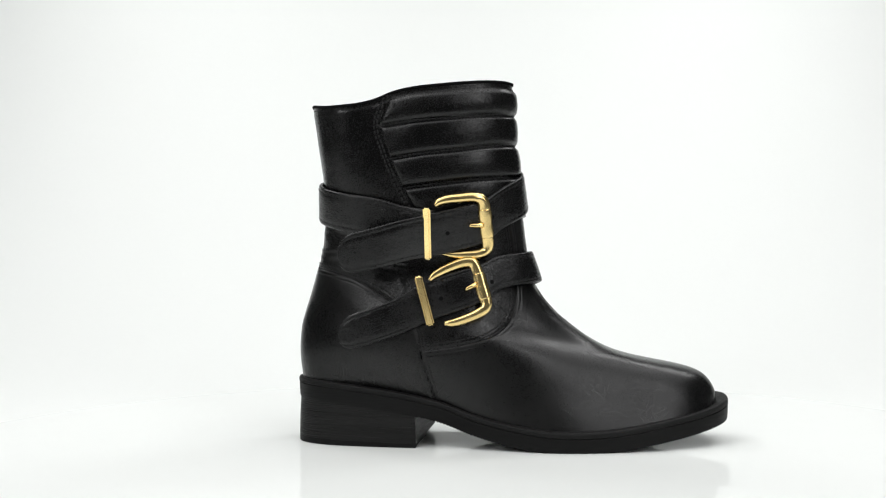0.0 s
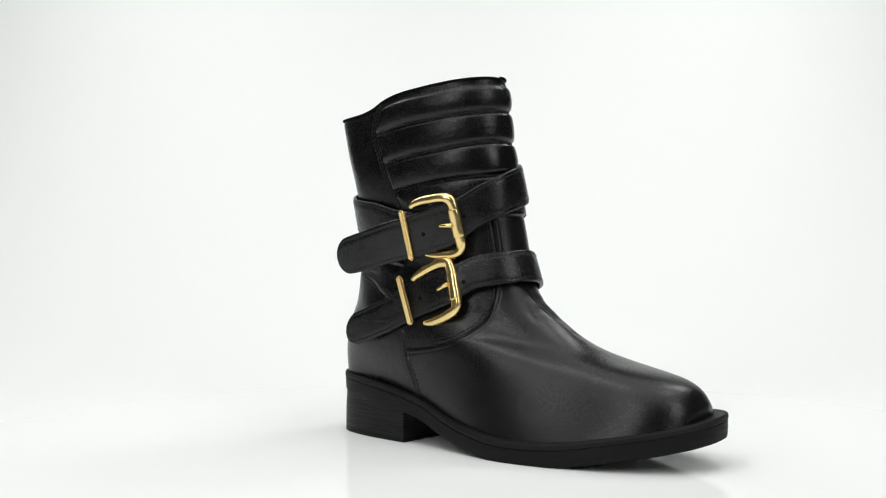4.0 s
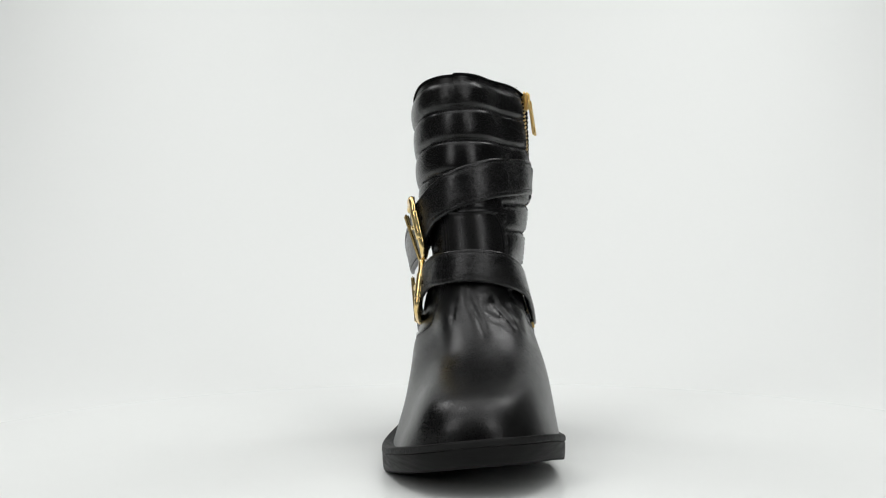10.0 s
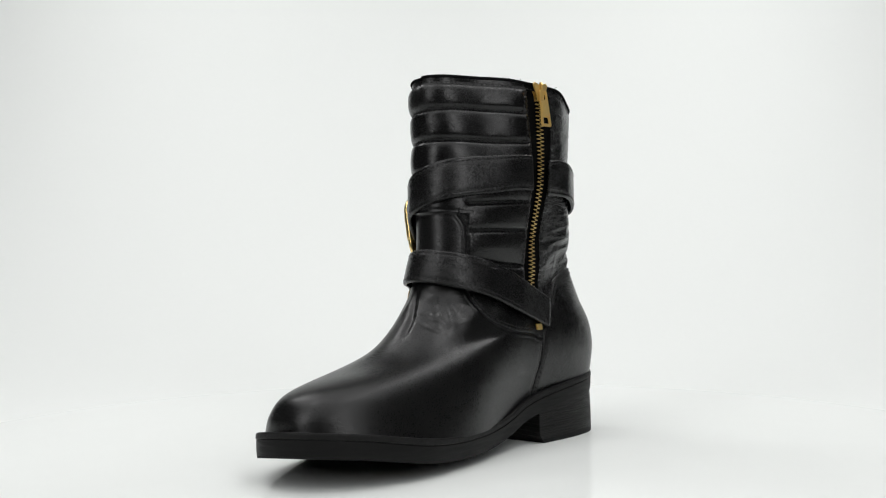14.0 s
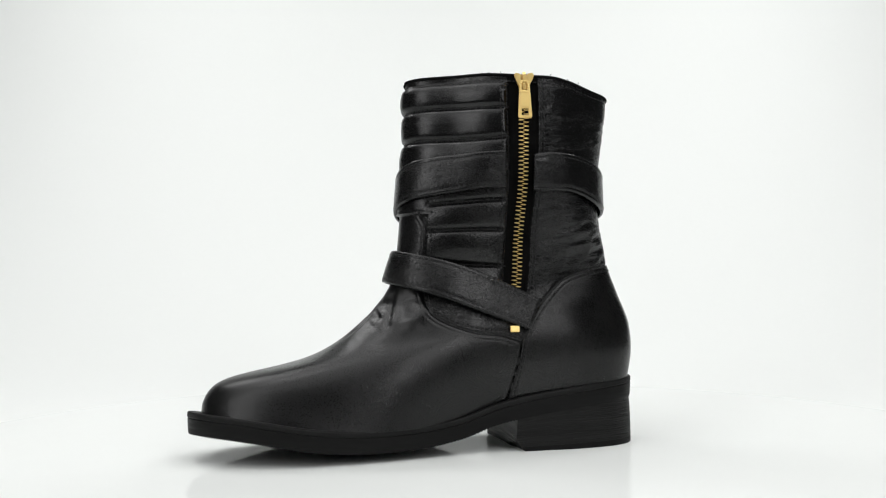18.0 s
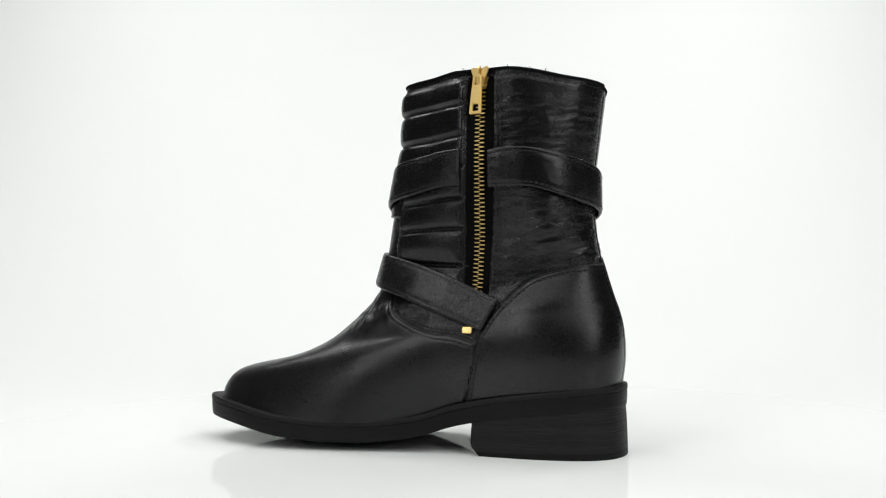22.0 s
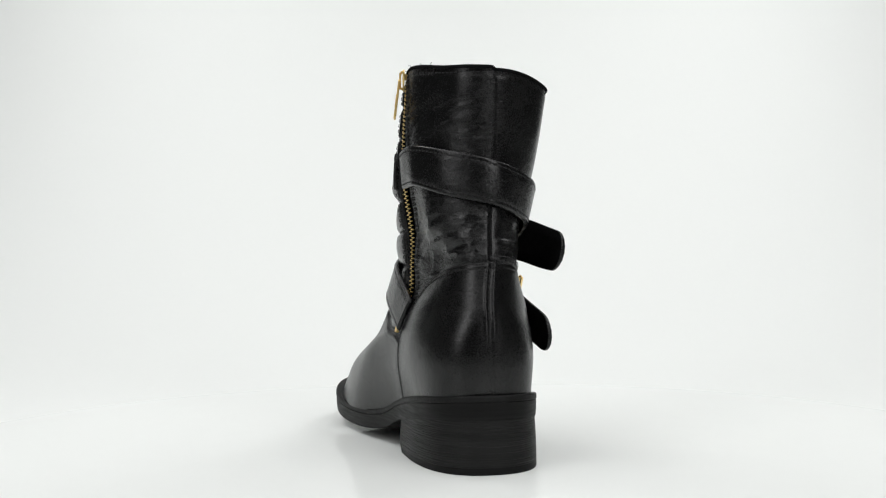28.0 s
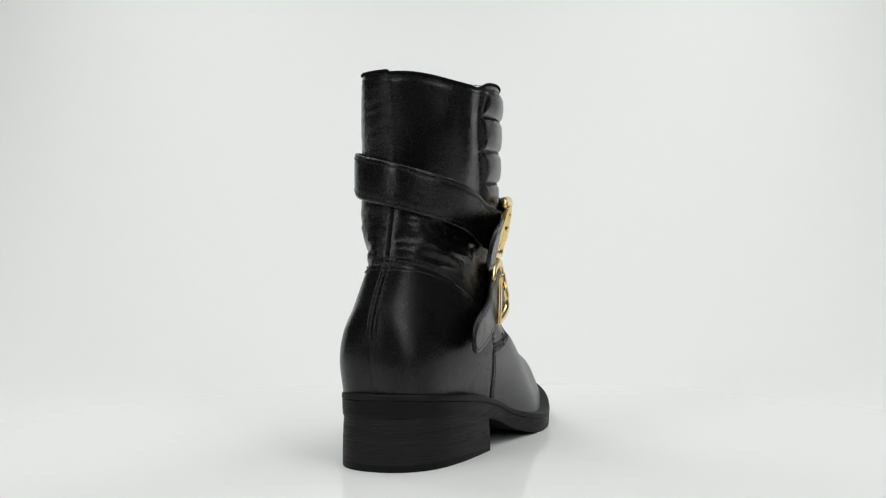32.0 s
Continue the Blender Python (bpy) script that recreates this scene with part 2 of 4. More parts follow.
MID = [[-2.2, -3.1, -7.5, -4.5, -1.6, -1.5],
        [-0.3, -3.7, -7.3, -2.2, 0.6, -2.4],
        [-1.4, -4.7, -7.9, -5.4, 0.2, 0.2],
        [-4.8, -6.7, -8.1, -7.9, -5.7, -6.6],
        [-5.1, -7.5, -7.0, -6.9, -7.6, -6.0],
        [-5.9, -4.6, -7.9, -7.0, -6.8, -6.8],
        [-8.5, -9.6, -8.1, -9.0, -12.4, -12.8],
        [-8.2, -13.9, -9.8, -14.4, -19.0, -18.1]]
POWER = [2.5, 2.4, 1.9, 2.1, 2.2, 2.2, 2.2, 2.2]
RIM_STATION = [0, 0.12, 0.25, 0.36, 0.46, 0.7, 1.0]
RIM_BUCKLE_SIDE = [-1.7, -8.2, -9.8, -8.1, -4.4, -2.6, -2.2]
RIM_ZIP_SIDE = [-0.2, 0.8, 3.4, 4.3, 3.6, 3.2, -1.1]
FEATHER_X = [-120, -110, -67, -37, -10, 10, 30, 60, 80, 105, 140, 168, 182]
FEATHER_Z = [42.5, 42, 38, 34, 28.5, 22, 18, 15.2, 15.0, 16.6, 22, 26.3, 28.8]


def feather(x, y):
    """Height of the line where the upper meets the sole: it rises to the toe and leans a little to the buckle side."""
    return spline(FEATHER_X, FEATHER_Z, x) + (y + 5) * np.interp(x, [0, 60, 150], [0, 0.06, 0.1])


def upper_point(k, a):
    """The upper's bare surface: k from the sole (0) to the rim (14), a round from the back by the buckle side."""
    k, a = np.broadcast_arrays(np.asarray(k, float), np.asarray(a, float))
    r = np.arange(15)
    c = (1 - np.cos(a)) / 2
    side = np.where(np.sin(a) >= 0, -1.0, 1.0)
    bx, bz, fx, fz = (spline(r, t, k) for t in (BACK_X, BACK_Z, FRONT_X, FRONT_Z))
    half_k, mid_k, p = spline(RINGS, HALF, k), spline(RINGS, MID, k), spline(RINGS, POWER, k)
    i = np.clip(np.searchsorted(STATION, c, side="right") - 1, 0, 4)
    st = np.asarray(STATION)
    h = st[i + 1] - st[i]
    u = (c - st[i]) / h

    def pick(t):
        d = np.diff(t, axis=-1) / np.diff(st)
        tan = np.concatenate([d[..., :1], (d[..., 1:] + d[..., :-1]) / 2, d[..., -1:]], -1)
        at = lambda q, n: np.take_along_axis(q, n[..., None], -1)[..., 0]
        return ((1 + 2 * u) * (1 - u) ** 2 * at(t, i) + u * (1 - u) ** 2 * h * at(tan, i)
                + u * u * (3 - 2 * u) * at(t, i + 1) + u * u * (u - 1) * h * at(tan, i + 1))

    g = np.maximum(0, 1 - np.abs(2 * c - 1) ** p) ** (1 / p)
    x = bx + (fx - bx) * c
    y = pick(mid_k) + side * pick(half_k) * g
    x0 = BACK_X[0] + (FRONT_X[0] - BACK_X[0]) * c
    p0 = POWER[0]
    y0 = spline(STATION, MID[0], c) + side * spline(STATION, HALF[0], c) * np.maximum(0, 1 - np.abs(2 * c - 1) ** p0) ** (1 / p0)
    sag = feather(x0, y0) - (42 + (FRONT_Z[0] - 42) * c)
    flat = 0.1 * (1 - step(3.6, 5.2, k)) + 0.004
    crown = (1 - c) ** (1 - 0.2 * np.exp(-((k - 5.8) / 1.2) ** 2)) * (1 - np.exp(-(1 - c) / flat))
    z = bz + (fz - bz) * (1 - crown) + sag * np.clip(1 - k / 4.5, 0, 1) ** 1.6
    lift = np.where(side > 0, spline(RIM_STATION, RIM_ZIP_SIDE, c), spline(RIM_STATION, RIM_BUCKLE_SIDE, c))
    z = z + lift * np.clip((k - 11.5) / 2.5, 0, 1) ** 1.5
    return np.stack([x, y, z], -1)


NA, NK = 880, 440
ring = np.linspace(0, 14, NK)
turn = np.linspace(0, 2 * np.pi, NA, endpoint=False)
BARE = upper_point(ring[:, None], turn[None, :])
soft_zone = (step(30, 55, BARE[..., 0]) * step(0.8, 2.2, ring[:, None]) * (1 - step(8.2, 9.6, ring[:, None])))[..., None]


def evened(p, reach, share):
    """The surface drawn towards (or, with a negative share, away from) the mean of its neighbours."""
    up, down = np.clip(np.arange(NK) + reach, 0, NK - 1), np.clip(np.arange(NK) - reach, 0, NK - 1)
    mean = (np.roll(p, -reach, 1) + np.roll(p, reach, 1) + p[up] + p[down]) / 4
    return p + share * soft_zone * (mean - p)


for _ in range(25):                     # takes out the long ridges
    BARE = evened(BARE, 7, 0.4)
for _ in range(200):
    BARE = evened(BARE, 1, 0.6)
du = np.roll(BARE, -1, 1) - np.roll(BARE, 1, 1)
dv = np.gradient(BARE, axis=0)
NORMAL = unit(np.cross(du, dv))
BARE = BARE + NORMAL * 0.7 * soft_zone

from mathutils.bvhtree import BVHTree
TREE = BVHTree.FromPolygons([tuple(v) for v in BARE.reshape(-1, 3)], grid_faces(NK, NA, True))
CORE = (-28.0, -8.0)


def from_side(x, z, side):
    """The surface point at x and z on the buckle side (-1) or the zip side (1)."""
    hit, n, _, _ = TREE.ray_cast(Vector((x, side * 300, z)), Vector((0, -side, 0)))
    if hit is None:
        hit, n, _, _ = TREE.find_nearest(Vector((x, -6, z)))
    return np.array(hit), np.array(n)


def from_core(deg, z):
    """The surface point in the direction deg (0 front, 90 zip side) from the shaft's middle at the height z."""
    a = radians(deg)
    way = Vector((math.cos(a), math.sin(a), 0))
    o = Vector((CORE[0], CORE[1], z)) + way * 300
    hit, n, _, _ = TREE.ray_cast(o, -way)
    if hit is None:
        hit, n, _, _ = TREE.find_nearest(o - way * 240)
    return np.array(hit), np.array(n)


def seam_side(pts, side, gap=0.5):
    q = along(pts, gap)
    got = [from_side(x, z, side) for x, z in q]
    return np.array([g[0] for g in got]), np.array([g[1] for g in got])


def seam_core(pts, gap=0.5):
    pts = np.asarray(pts, float)
    q = along(pts * [0.7, 1.0], gap) / [0.7, 1.0]
    got = [from_core(d, z) for d, z in q]
    return np.array([g[0] for g in got]), np.array([g[1] for g in got])


LAT_VAMP = [(-21, 62), (3, 65), (22, 70), (33, 78), (38, 90), (38, 105), (36.5, 125), (35, 140), (34, 148)]
MED_VAMP = [(-28, 68), (-15, 72), (2, 74), (20, 80), (30, 87), (33, 97), (31.5, 112), (30, 127), (30, 141), (33, 148)]
LAT_VERT = [(-24, 73), (-23, 68), (-21, 55), (-17, 41), (-14, 28)]
MED_COUNTER = [(-103, 116), (-94, 115), (-77, 112), (-62, 107), (-48, 96), (-37, 84), (-30, 72), (-26, 56), (-19, 29)]
LAT_COUNTER = [(-103, 117), (-83, 112), (-69, 108), (-57, 102), (-46, 96), (-34, 86), (-24, 73)]
QUILT_EDGE = [(-100, 231), (-112, 219), (-118, 207), (-114, 192), (-108, 179), (-100, 166), (-92, 156), (-84, 145)]
QUILT_LINES = [
    [(-116, 206), (-86, 208.5), (-48, 211), (-15, 214), (10, 216), (41, 216), (80, 215.8)],
    [(-111, 185), (-76, 188), (-48, 190), (-15, 194.5), (10, 195.3), (41, 195.3), (80, 196.3)],
    [(-99, 166), (-57, 169), (-27, 172), (0, 174.5), (25, 176), (78, 177)],
    [(20, 154), (48, 156), (78, 157)],
    [(20, 137), (48, 138), (78, 138)],
    [(20, 117), (42, 116), (78, 115)],
]
ZIP_FRONT = [(-22.5, 242), (-22, 211), (-22, 176), (-20.5, 140), (-18.5, 105), (-17, 85)]
ZIP_BACK = [(-42, 242), (-41, 176), (-38, 140), (-35, 102), (-33, 85)]
ZIP_LINE = [(-33, 233), (-32, 200), (-31, 165), (-29.5, 140), (-27.5, 104), (-25.5, 84)]

SEAMS = {
    "lat_vamp": seam_side(LAT_VAMP, -1), "med_vamp": seam_side(MED_VAMP, 1), "lat_vert": seam_side(LAT_VERT, -1),
    "med_counter": seam_side(MED_COUNTER, 1), "lat_counter": seam_side(LAT_COUNTER, -1), "quilt_edge": seam_core(QUILT_EDGE),
    "tab_top": seam_core([(-17, 148.5), (0, 150), (21, 148.5)]),
    "zip_front": seam_side(ZIP_FRONT, 1), "zip_back": seam_side(ZIP_BACK, 1),
}
for n_line, pts in enumerate(QUILT_LINES):
    SEAMS["quilt%d" % n_line] = seam_core(pts)
back_col = BARE[:, 0]
SEAMS["back"] = (back_col[(back_col[:, 2] > 42)][::3], NORMAL[:, 0][(back_col[:, 2] > 42)][::3])

FLAT = BARE.reshape(-1, 3)


def away(names, reach=14.0):
    """Distance of each surface point from the nearest of these seams, up to reach."""
    out = np.full(len(FLAT), reach)
    for nm in names:
        line = SEAMS[nm][0]
        lo, hi = line.min(0) - reach, line.max(0) + reach
        idx = np.where(((FLAT > lo) & (FLAT < hi)).all(1))[0]
        for part_idx in np.array_split(idx, max(1, len(idx) // 20000 + 1)):
            d = np.sqrt(((FLAT[part_idx, None, :] - line[None]) ** 2).sum(-1)).min(1)
            out[part_idx] = np.minimum(out[part_idx], d)
    return out.reshape(NK, NA)


def inside(poly, x, z):
    res = np.zeros(x.shape, bool)
    n = len(poly)
    for i in range(n):
        (x1, z1), (x2, z2) = poly[i], poly[(i + 1) % n]
        if z1 == z2:
            continue
        res ^= ((z1 > z) != (z2 > z)) & (x < (x2 - x1) * (z - z1) / (z2 - z1) + x1)
    return res


X, Y, Z = BARE[..., 0], BARE[..., 1], BARE[..., 2]
LATERAL = (turn[None, :] < np.pi) & np.ones_like(X, bool)
DEG = np.degrees(np.arctan2(Y - CORE[1], X - CORE[0]))
tidy = lambda pts: [tuple(p) for p in along(pts, 2.0)]
counter = np.where(LATERAL, inside(tidy(LAT_COUNTER) + tidy(LAT_VERT) + [(-14, 0), (-160, 0), (-160, 117)], X, Z),
                   inside(tidy(MED_COUNTER) + [(-19, 0), (-160, 0), (-160, 116)], X, Z))
vamp = np.where(LATERAL, inside(tidy(LAT_VAMP)[::-1] + tidy(LAT_VERT)[2:] + [(-14, 0), (300, 0), (300, 149)], X, Z),
                inside(tidy(MED_VAMP)[::-1] + [(-26, 56), (-19, 29), (-19, 0), (300, 0), (300, 149)], X, Z)) & ~counter
tape = (~LATERAL) & inside(tidy(ZIP_FRONT) + tidy(ZIP_BACK)[::-1], X, Z) & ~counter & ~vamp & (Z > 84)
tape |= (~LATERAL) & (Z > 232) & (X > -42) & (X < -22.5)
edge_deg = np.interp(Z, [p[1] for p in QUILT_EDGE][::-1], [p[0] for p in QUILT_EDGE][::-1])
quilt = (DEG > edge_deg) & (DEG < 100) & (Z > np.where(DEG < 20, 147, 100)) & ~counter & ~vamp & ~tape & ((X > -31) | LATERAL)
quilt &= LATERAL | (X > np.interp(Z, [p[1] for p in ZIP_FRONT][::-1], [p[0] for p in ZIP_FRONT][::-1]) - 0.5)

# relief
d_quilt = np.minimum(away(["quilt%d" % k for k in range(6)]), np.minimum(away(["quilt_edge", "zip_front"]), np.abs(13.86 - ring)[:, None] * 26))
d_panel = away(["lat_vamp", "med_vamp", "lat_vert", "med_counter", "lat_counter", "tab_top"])
d_zip = away(["zip_front", "zip_back"])
d_back = away(["back"])
rise = np.zeros_like(X)
soft_d = np.sqrt(d_quilt ** 2 + 0.36) - 0.6
rise += np.where(quilt, 2.5 * (1 - np.exp(-soft_d / 0.95)) + 1.3 * (1 - np.exp(-d_quilt / 7.0)) - 0.5, 0)
rise += np.where(vamp | counter, 1.1 * step(0, 1.3, d_panel), 0)
rise -= 0.5 * np.exp(-(d_panel / 0.9) ** 2)
rise += np.where(tape, -1.6 * step(0, 1.2, d_zip), 0.6 * np.exp(-(d_zip / 4.0) ** 2) * (Z > 100))
rise -= 0.7 * np.exp(-(d_back / 0.8) ** 2) * (Z > 44)
rise += 0.5 * np.exp(-((d_back - 2.2) / 1.0) ** 2) * step(64, 92, Z) * (1 - step(112, 122, Z))
for gap in (1.6, 3.6):
    rise -= np.where(vamp | counter, 0.22 * np.exp(-((d_panel - gap) / 0.6) ** 2), 0)
rise -= np.where(~quilt & ~tape, 0.5 * np.exp(-(((13.86 - ring)[:, None] * 26) / 0.8) ** 2), 0)
rise = np.where((ring > 13.87)[:, None], -0.5, rise)
# soft waves and creases of worn leather
wave = value_noise(FLAT / 26.0 + 3.3).reshape(NK, NA) * 0.7
lean = FLAT * [1 / 13.0, 1 / 13.0, 1 / 4.8] + np.stack([FLAT[:, 2] * 0.02, FLAT[:, 0] * 0.01, FLAT[:, 0] * 0.035], 1)
fold = 1 - np.abs(value_noise(lean + 9.1)).reshape(NK, NA) * 2.0
ankle = np.exp(-((Z - 128) / 20) ** 2) * ((DEG > 95) | (DEG < -100)) * ~counter
ankle = ankle * (1 - 0.9 * np.exp(-(d_back / 7) ** 2))
ankle = ankle + 0.4 * np.exp(-((Z - 204) / 20) ** 2) * ((DEG > 100) & (DEG < 178)) * ~counter
instep = np.exp(-(((X - 52) / 15) ** 2 + ((Z - 88) / 13) ** 2 + ((Y - 12) / 20) ** 2))
rise += wave * np.where(vamp | counter, 0.22, 0.5 + 0.5 * step(60, 110, Z)) + 0.9 * ankle * fold + 0.25 * instep * fold + 0.7 * instep * value_noise(FLAT / 5.5 + 1.7).reshape(NK, NA)


def fold_line(pts, amp, width):
    """A sharp fold: a valley along the line with a ridge on its +y side, fading out at both ends."""
    line = along(pts, 0.8)
    tan = unit(np.gradient(line, axis=0))
    near = np.where(((FLAT > line.min(0) - 12) & (FLAT < line.max(0) + 12)).all(1))[0]
    d = FLAT[near, None, :] - line[None]
    k = (d ** 2).sum(-1).argmin(1)
    v = d[np.arange(len(near)), k]
    nor = NORMAL.reshape(-1, 3)[near]
    across = unit(np.cross(tan[k], nor))
    across = across * np.sign(across[:, 1:2] + 1e-9)
    s = (v * across).sum(1)
    off = (v * tan[k]).sum(1)
    fade = np.sin(np.pi * np.clip(k / (len(line) - 1), 0.02, 0.98)) ** 0.6 * np.exp(-(off / 2.0) ** 2)
    shape = 0.7 * np.exp(-((s - width) / width) ** 2) - np.exp(-(s / (0.6 * width)) ** 2) + 0.35 * np.exp(-((s + 1.3 * width) / width) ** 2)
    out = np.zeros(len(FLAT))
    out[near] = amp * shape * fade
    return out.reshape(NK, NA)


for pts, amp, width in (([(49, -9, 101), (52.5, -8.5, 96.6), (59, -5, 88), (68, -0.6, 80), (80, 3, 71)], 1.15, 3.6),
                        ([(48, 4, 97), (52, 8.6, 91), (55, 15, 84), (59, 22, 76)], 0.55, 3.4),
                        ([(60, 0, 86), (60, 9, 83), (57, 17, 80)], 0.35, 2.6),
                        ([(66, 2, 80), (65, 11, 77), (62, 19, 74)], 0.25, 2.6),
                        ([(50, -14, 95), (56, -16, 87), (65, -17, 79)], 0.5, 3.4)):
    rise += np.where(vamp, fold_line(pts, amp, width), 0)
FORM = BARE + NORMAL * rise[..., None]
FLATF = FORM.reshape(-1, 3) * MM
SKIN = BVHTree.FromPolygons([tuple(v) for v in FORM[::2, ::2].reshape(-1, 3)], grid_faces(NK // 2, NA // 2, True))


def piece(name, mask, material, label):
    """The faces of the upper whose corners lie in mask, as one part."""
    m = mask[:-1] & np.ones((NK - 1, NA), bool)
    i, j = np.where(m)
    j2 = (j + 1) % NA
    q = np.stack([i * NA + j, i * NA + j2, (i + 1) * NA + j2, (i + 1) * NA + j], 1)
    used, inv = np.unique(q, return_inverse=True)
    me = bpy.data.meshes.new(name)
    inv = inv.reshape(-1, 4)
    me.vertices.add(len(used))
    me.vertices.foreach_set("co", FLATF[used].ravel())
    me.loops.add(inv.size)
    me.loops.foreach_set("vertex_index", inv.ravel().astype(np.int32))
    me.polygons.add(len(inv))
    me.polygons.foreach_set("loop_start", (np.arange(len(inv)) * 4).astype(np.int32))
    me.polygons.foreach_set("use_smooth", np.ones(len(inv), bool))
    me.materials.append(material)
    me.update(calc_edges=True)
    me.validate()
    return part(name, me, boot, label)


rest = ~(vamp | counter | tape | quilt)
piece("vamp", vamp, VAMP, "smooth black leather vamp with rounded toe")
piece("heel_counter", counter, COUNTER, "smooth black leather heel counter")
piece("quilted_panel", quilt, LEATHER, "padded black leather panel with quilted channels")
piece("zip_tape", tape, TAPE, "black woven zip tape")
piece("shaft_panel", rest & LATERAL, LEATHER, "plain black leather shaft panel")
piece("shaft_panel", rest & ~LATERAL, CREASED, "creased black leather shaft panel beside the zip")


# inside of the shaft and its bound edge
def ring_tube(name, line, radius, material, label="", closed=True, flat=1.0):
    line = np.asarray(line)
    n, m = len(line), 8
    tan = unit(np.roll(line, -1, 0) - np.roll(line, 1, 0)) if closed else unit(np.gradient(line, axis=0))
    up = np.array([0, 0, 1.0])
    sidev = unit(np.cross(tan, up))
    upv = np.cross(sidev, tan)
    ang = np.arange(m) * 2 * np.pi / m
    v = line[:, None] + radius * (np.cos(ang)[None, :, None] * sidev[:, None] * flat + np.sin(ang)[None, :, None] * upv[:, None])
    faces = grid_faces(n, m, True)
    if closed:
        faces += [((n - 1) * m + k, (n - 1) * m + (k + 1) % m, (k + 1) % m, k) for k in range(m)]
    return part(name, mesh_of(name, v.reshape(-1, 3) * MM, faces, material), boot, label)


def lining():
    rows = []
    for k, inset in ((14.0, 0.6), (13.9, 2.6), (13.0, 3.0), (11.5, 3.0), (10.0, 3.0)):
        p = upper_point(np.full(96, k), np.linspace(0, 2 * np.pi, 96, endpoint=False))
        mid = p.mean(0)
        out = unit((p - mid) * [1, 1, 0])
        rows.append(p - out * inset)
    verts = np.concatenate(rows) * MM
    faces = grid_faces(5, 96, True, True)
    faces.append(tuple(4 * 96 + k for k in range(96)))
    return part("lining", mesh_of("lining", verts, faces, LINING), boot, "dark textile lining inside the shaft")


lining()
ring_tube("rim_binding", FORM[-1, ::4] + [0, 0, -0.3], 1.0, SUEDE, "black bound edge of the shaft opening")


# ---- sole and heel ----
SOLE_HALF = [56.2, 45.5, 39.3, 51.6, 55.9, 55.0]
SOLE_MID = [-2.6, -4.6, -7.9, -7.3, -1.8, 0.6]


def sole_edge(n, out=0.0):
    """The outline of the sole seen from above, from the back round by the buckle side."""
    a = np.linspace(0, 2 * np.pi, n, endpoint=False)
    c = (1 - np.cos(a)) / 2
    s = np.where(np.sin(a) >= 0, -1.0, 1.0)
    p = 2.3
    g = np.maximum(0, 1 - np.abs(2 * c - 1) ** p) ** (1 / p)
    x = -114.4 - out + (178.4 + 114.4 + 2 * out) * c
    half, mid = spline(STATION, SOLE_HALF, c), spline(STATION, SOLE_MID, c)
    return np.stack([x, mid + s * (half + out) * g], 1)


def slab(name, levels, material, parent, label="", n=220, teeth=False):
    """A layer of the sole: levels are (outset, drop below the welt's top)."""
    verts = []
    for out, drop in levels:
        e = sole_edge(n, out)
        z = feather(e[:, 0], e[:, 1]) - drop
        if teeth and drop > 12:
            z = z + 0.6 * (np.arange(n) % 4 < 2) * (((e[:, 0] < 32) & (e[:, 0] > -24)) | (e[:, 0] > 116))
        verts.append(np.column_stack([e, z]))
    faces = [f[::-1] for f in grid_faces(len(levels), n, True)]
    half = n // 2
    for row, up in ((0, True), (len(levels) - 1, False)):
        o = row * n
        for k in range(half):
            q = (o + k, o + k + 1, o + (n - k - 1) % n, o + (n - k) % n)
            q = tuple(dict.fromkeys(q))
            faces.append(q if up else q[::-1])
    return part(name, mesh_of(name, np.concatenate(verts) * MM, faces, material, False), parent, label)


sole = slab("sole", [(-1.0, 2.7), (-0.3, 2.9), (0.0, 3.4), (-0.1, 7.5), (-0.4, 11.2), (-0.7, 12.4)], RUBBER, boot, "black rubber outsole with a serrated edge", 1600, True)
slab("welt", [(-0.9, -0.9), (-0.2, -0.6), (0.2, 0.2), (0.3, 2.2), (-0.3, 2.8)], EDGE, boot, "black leather welt")


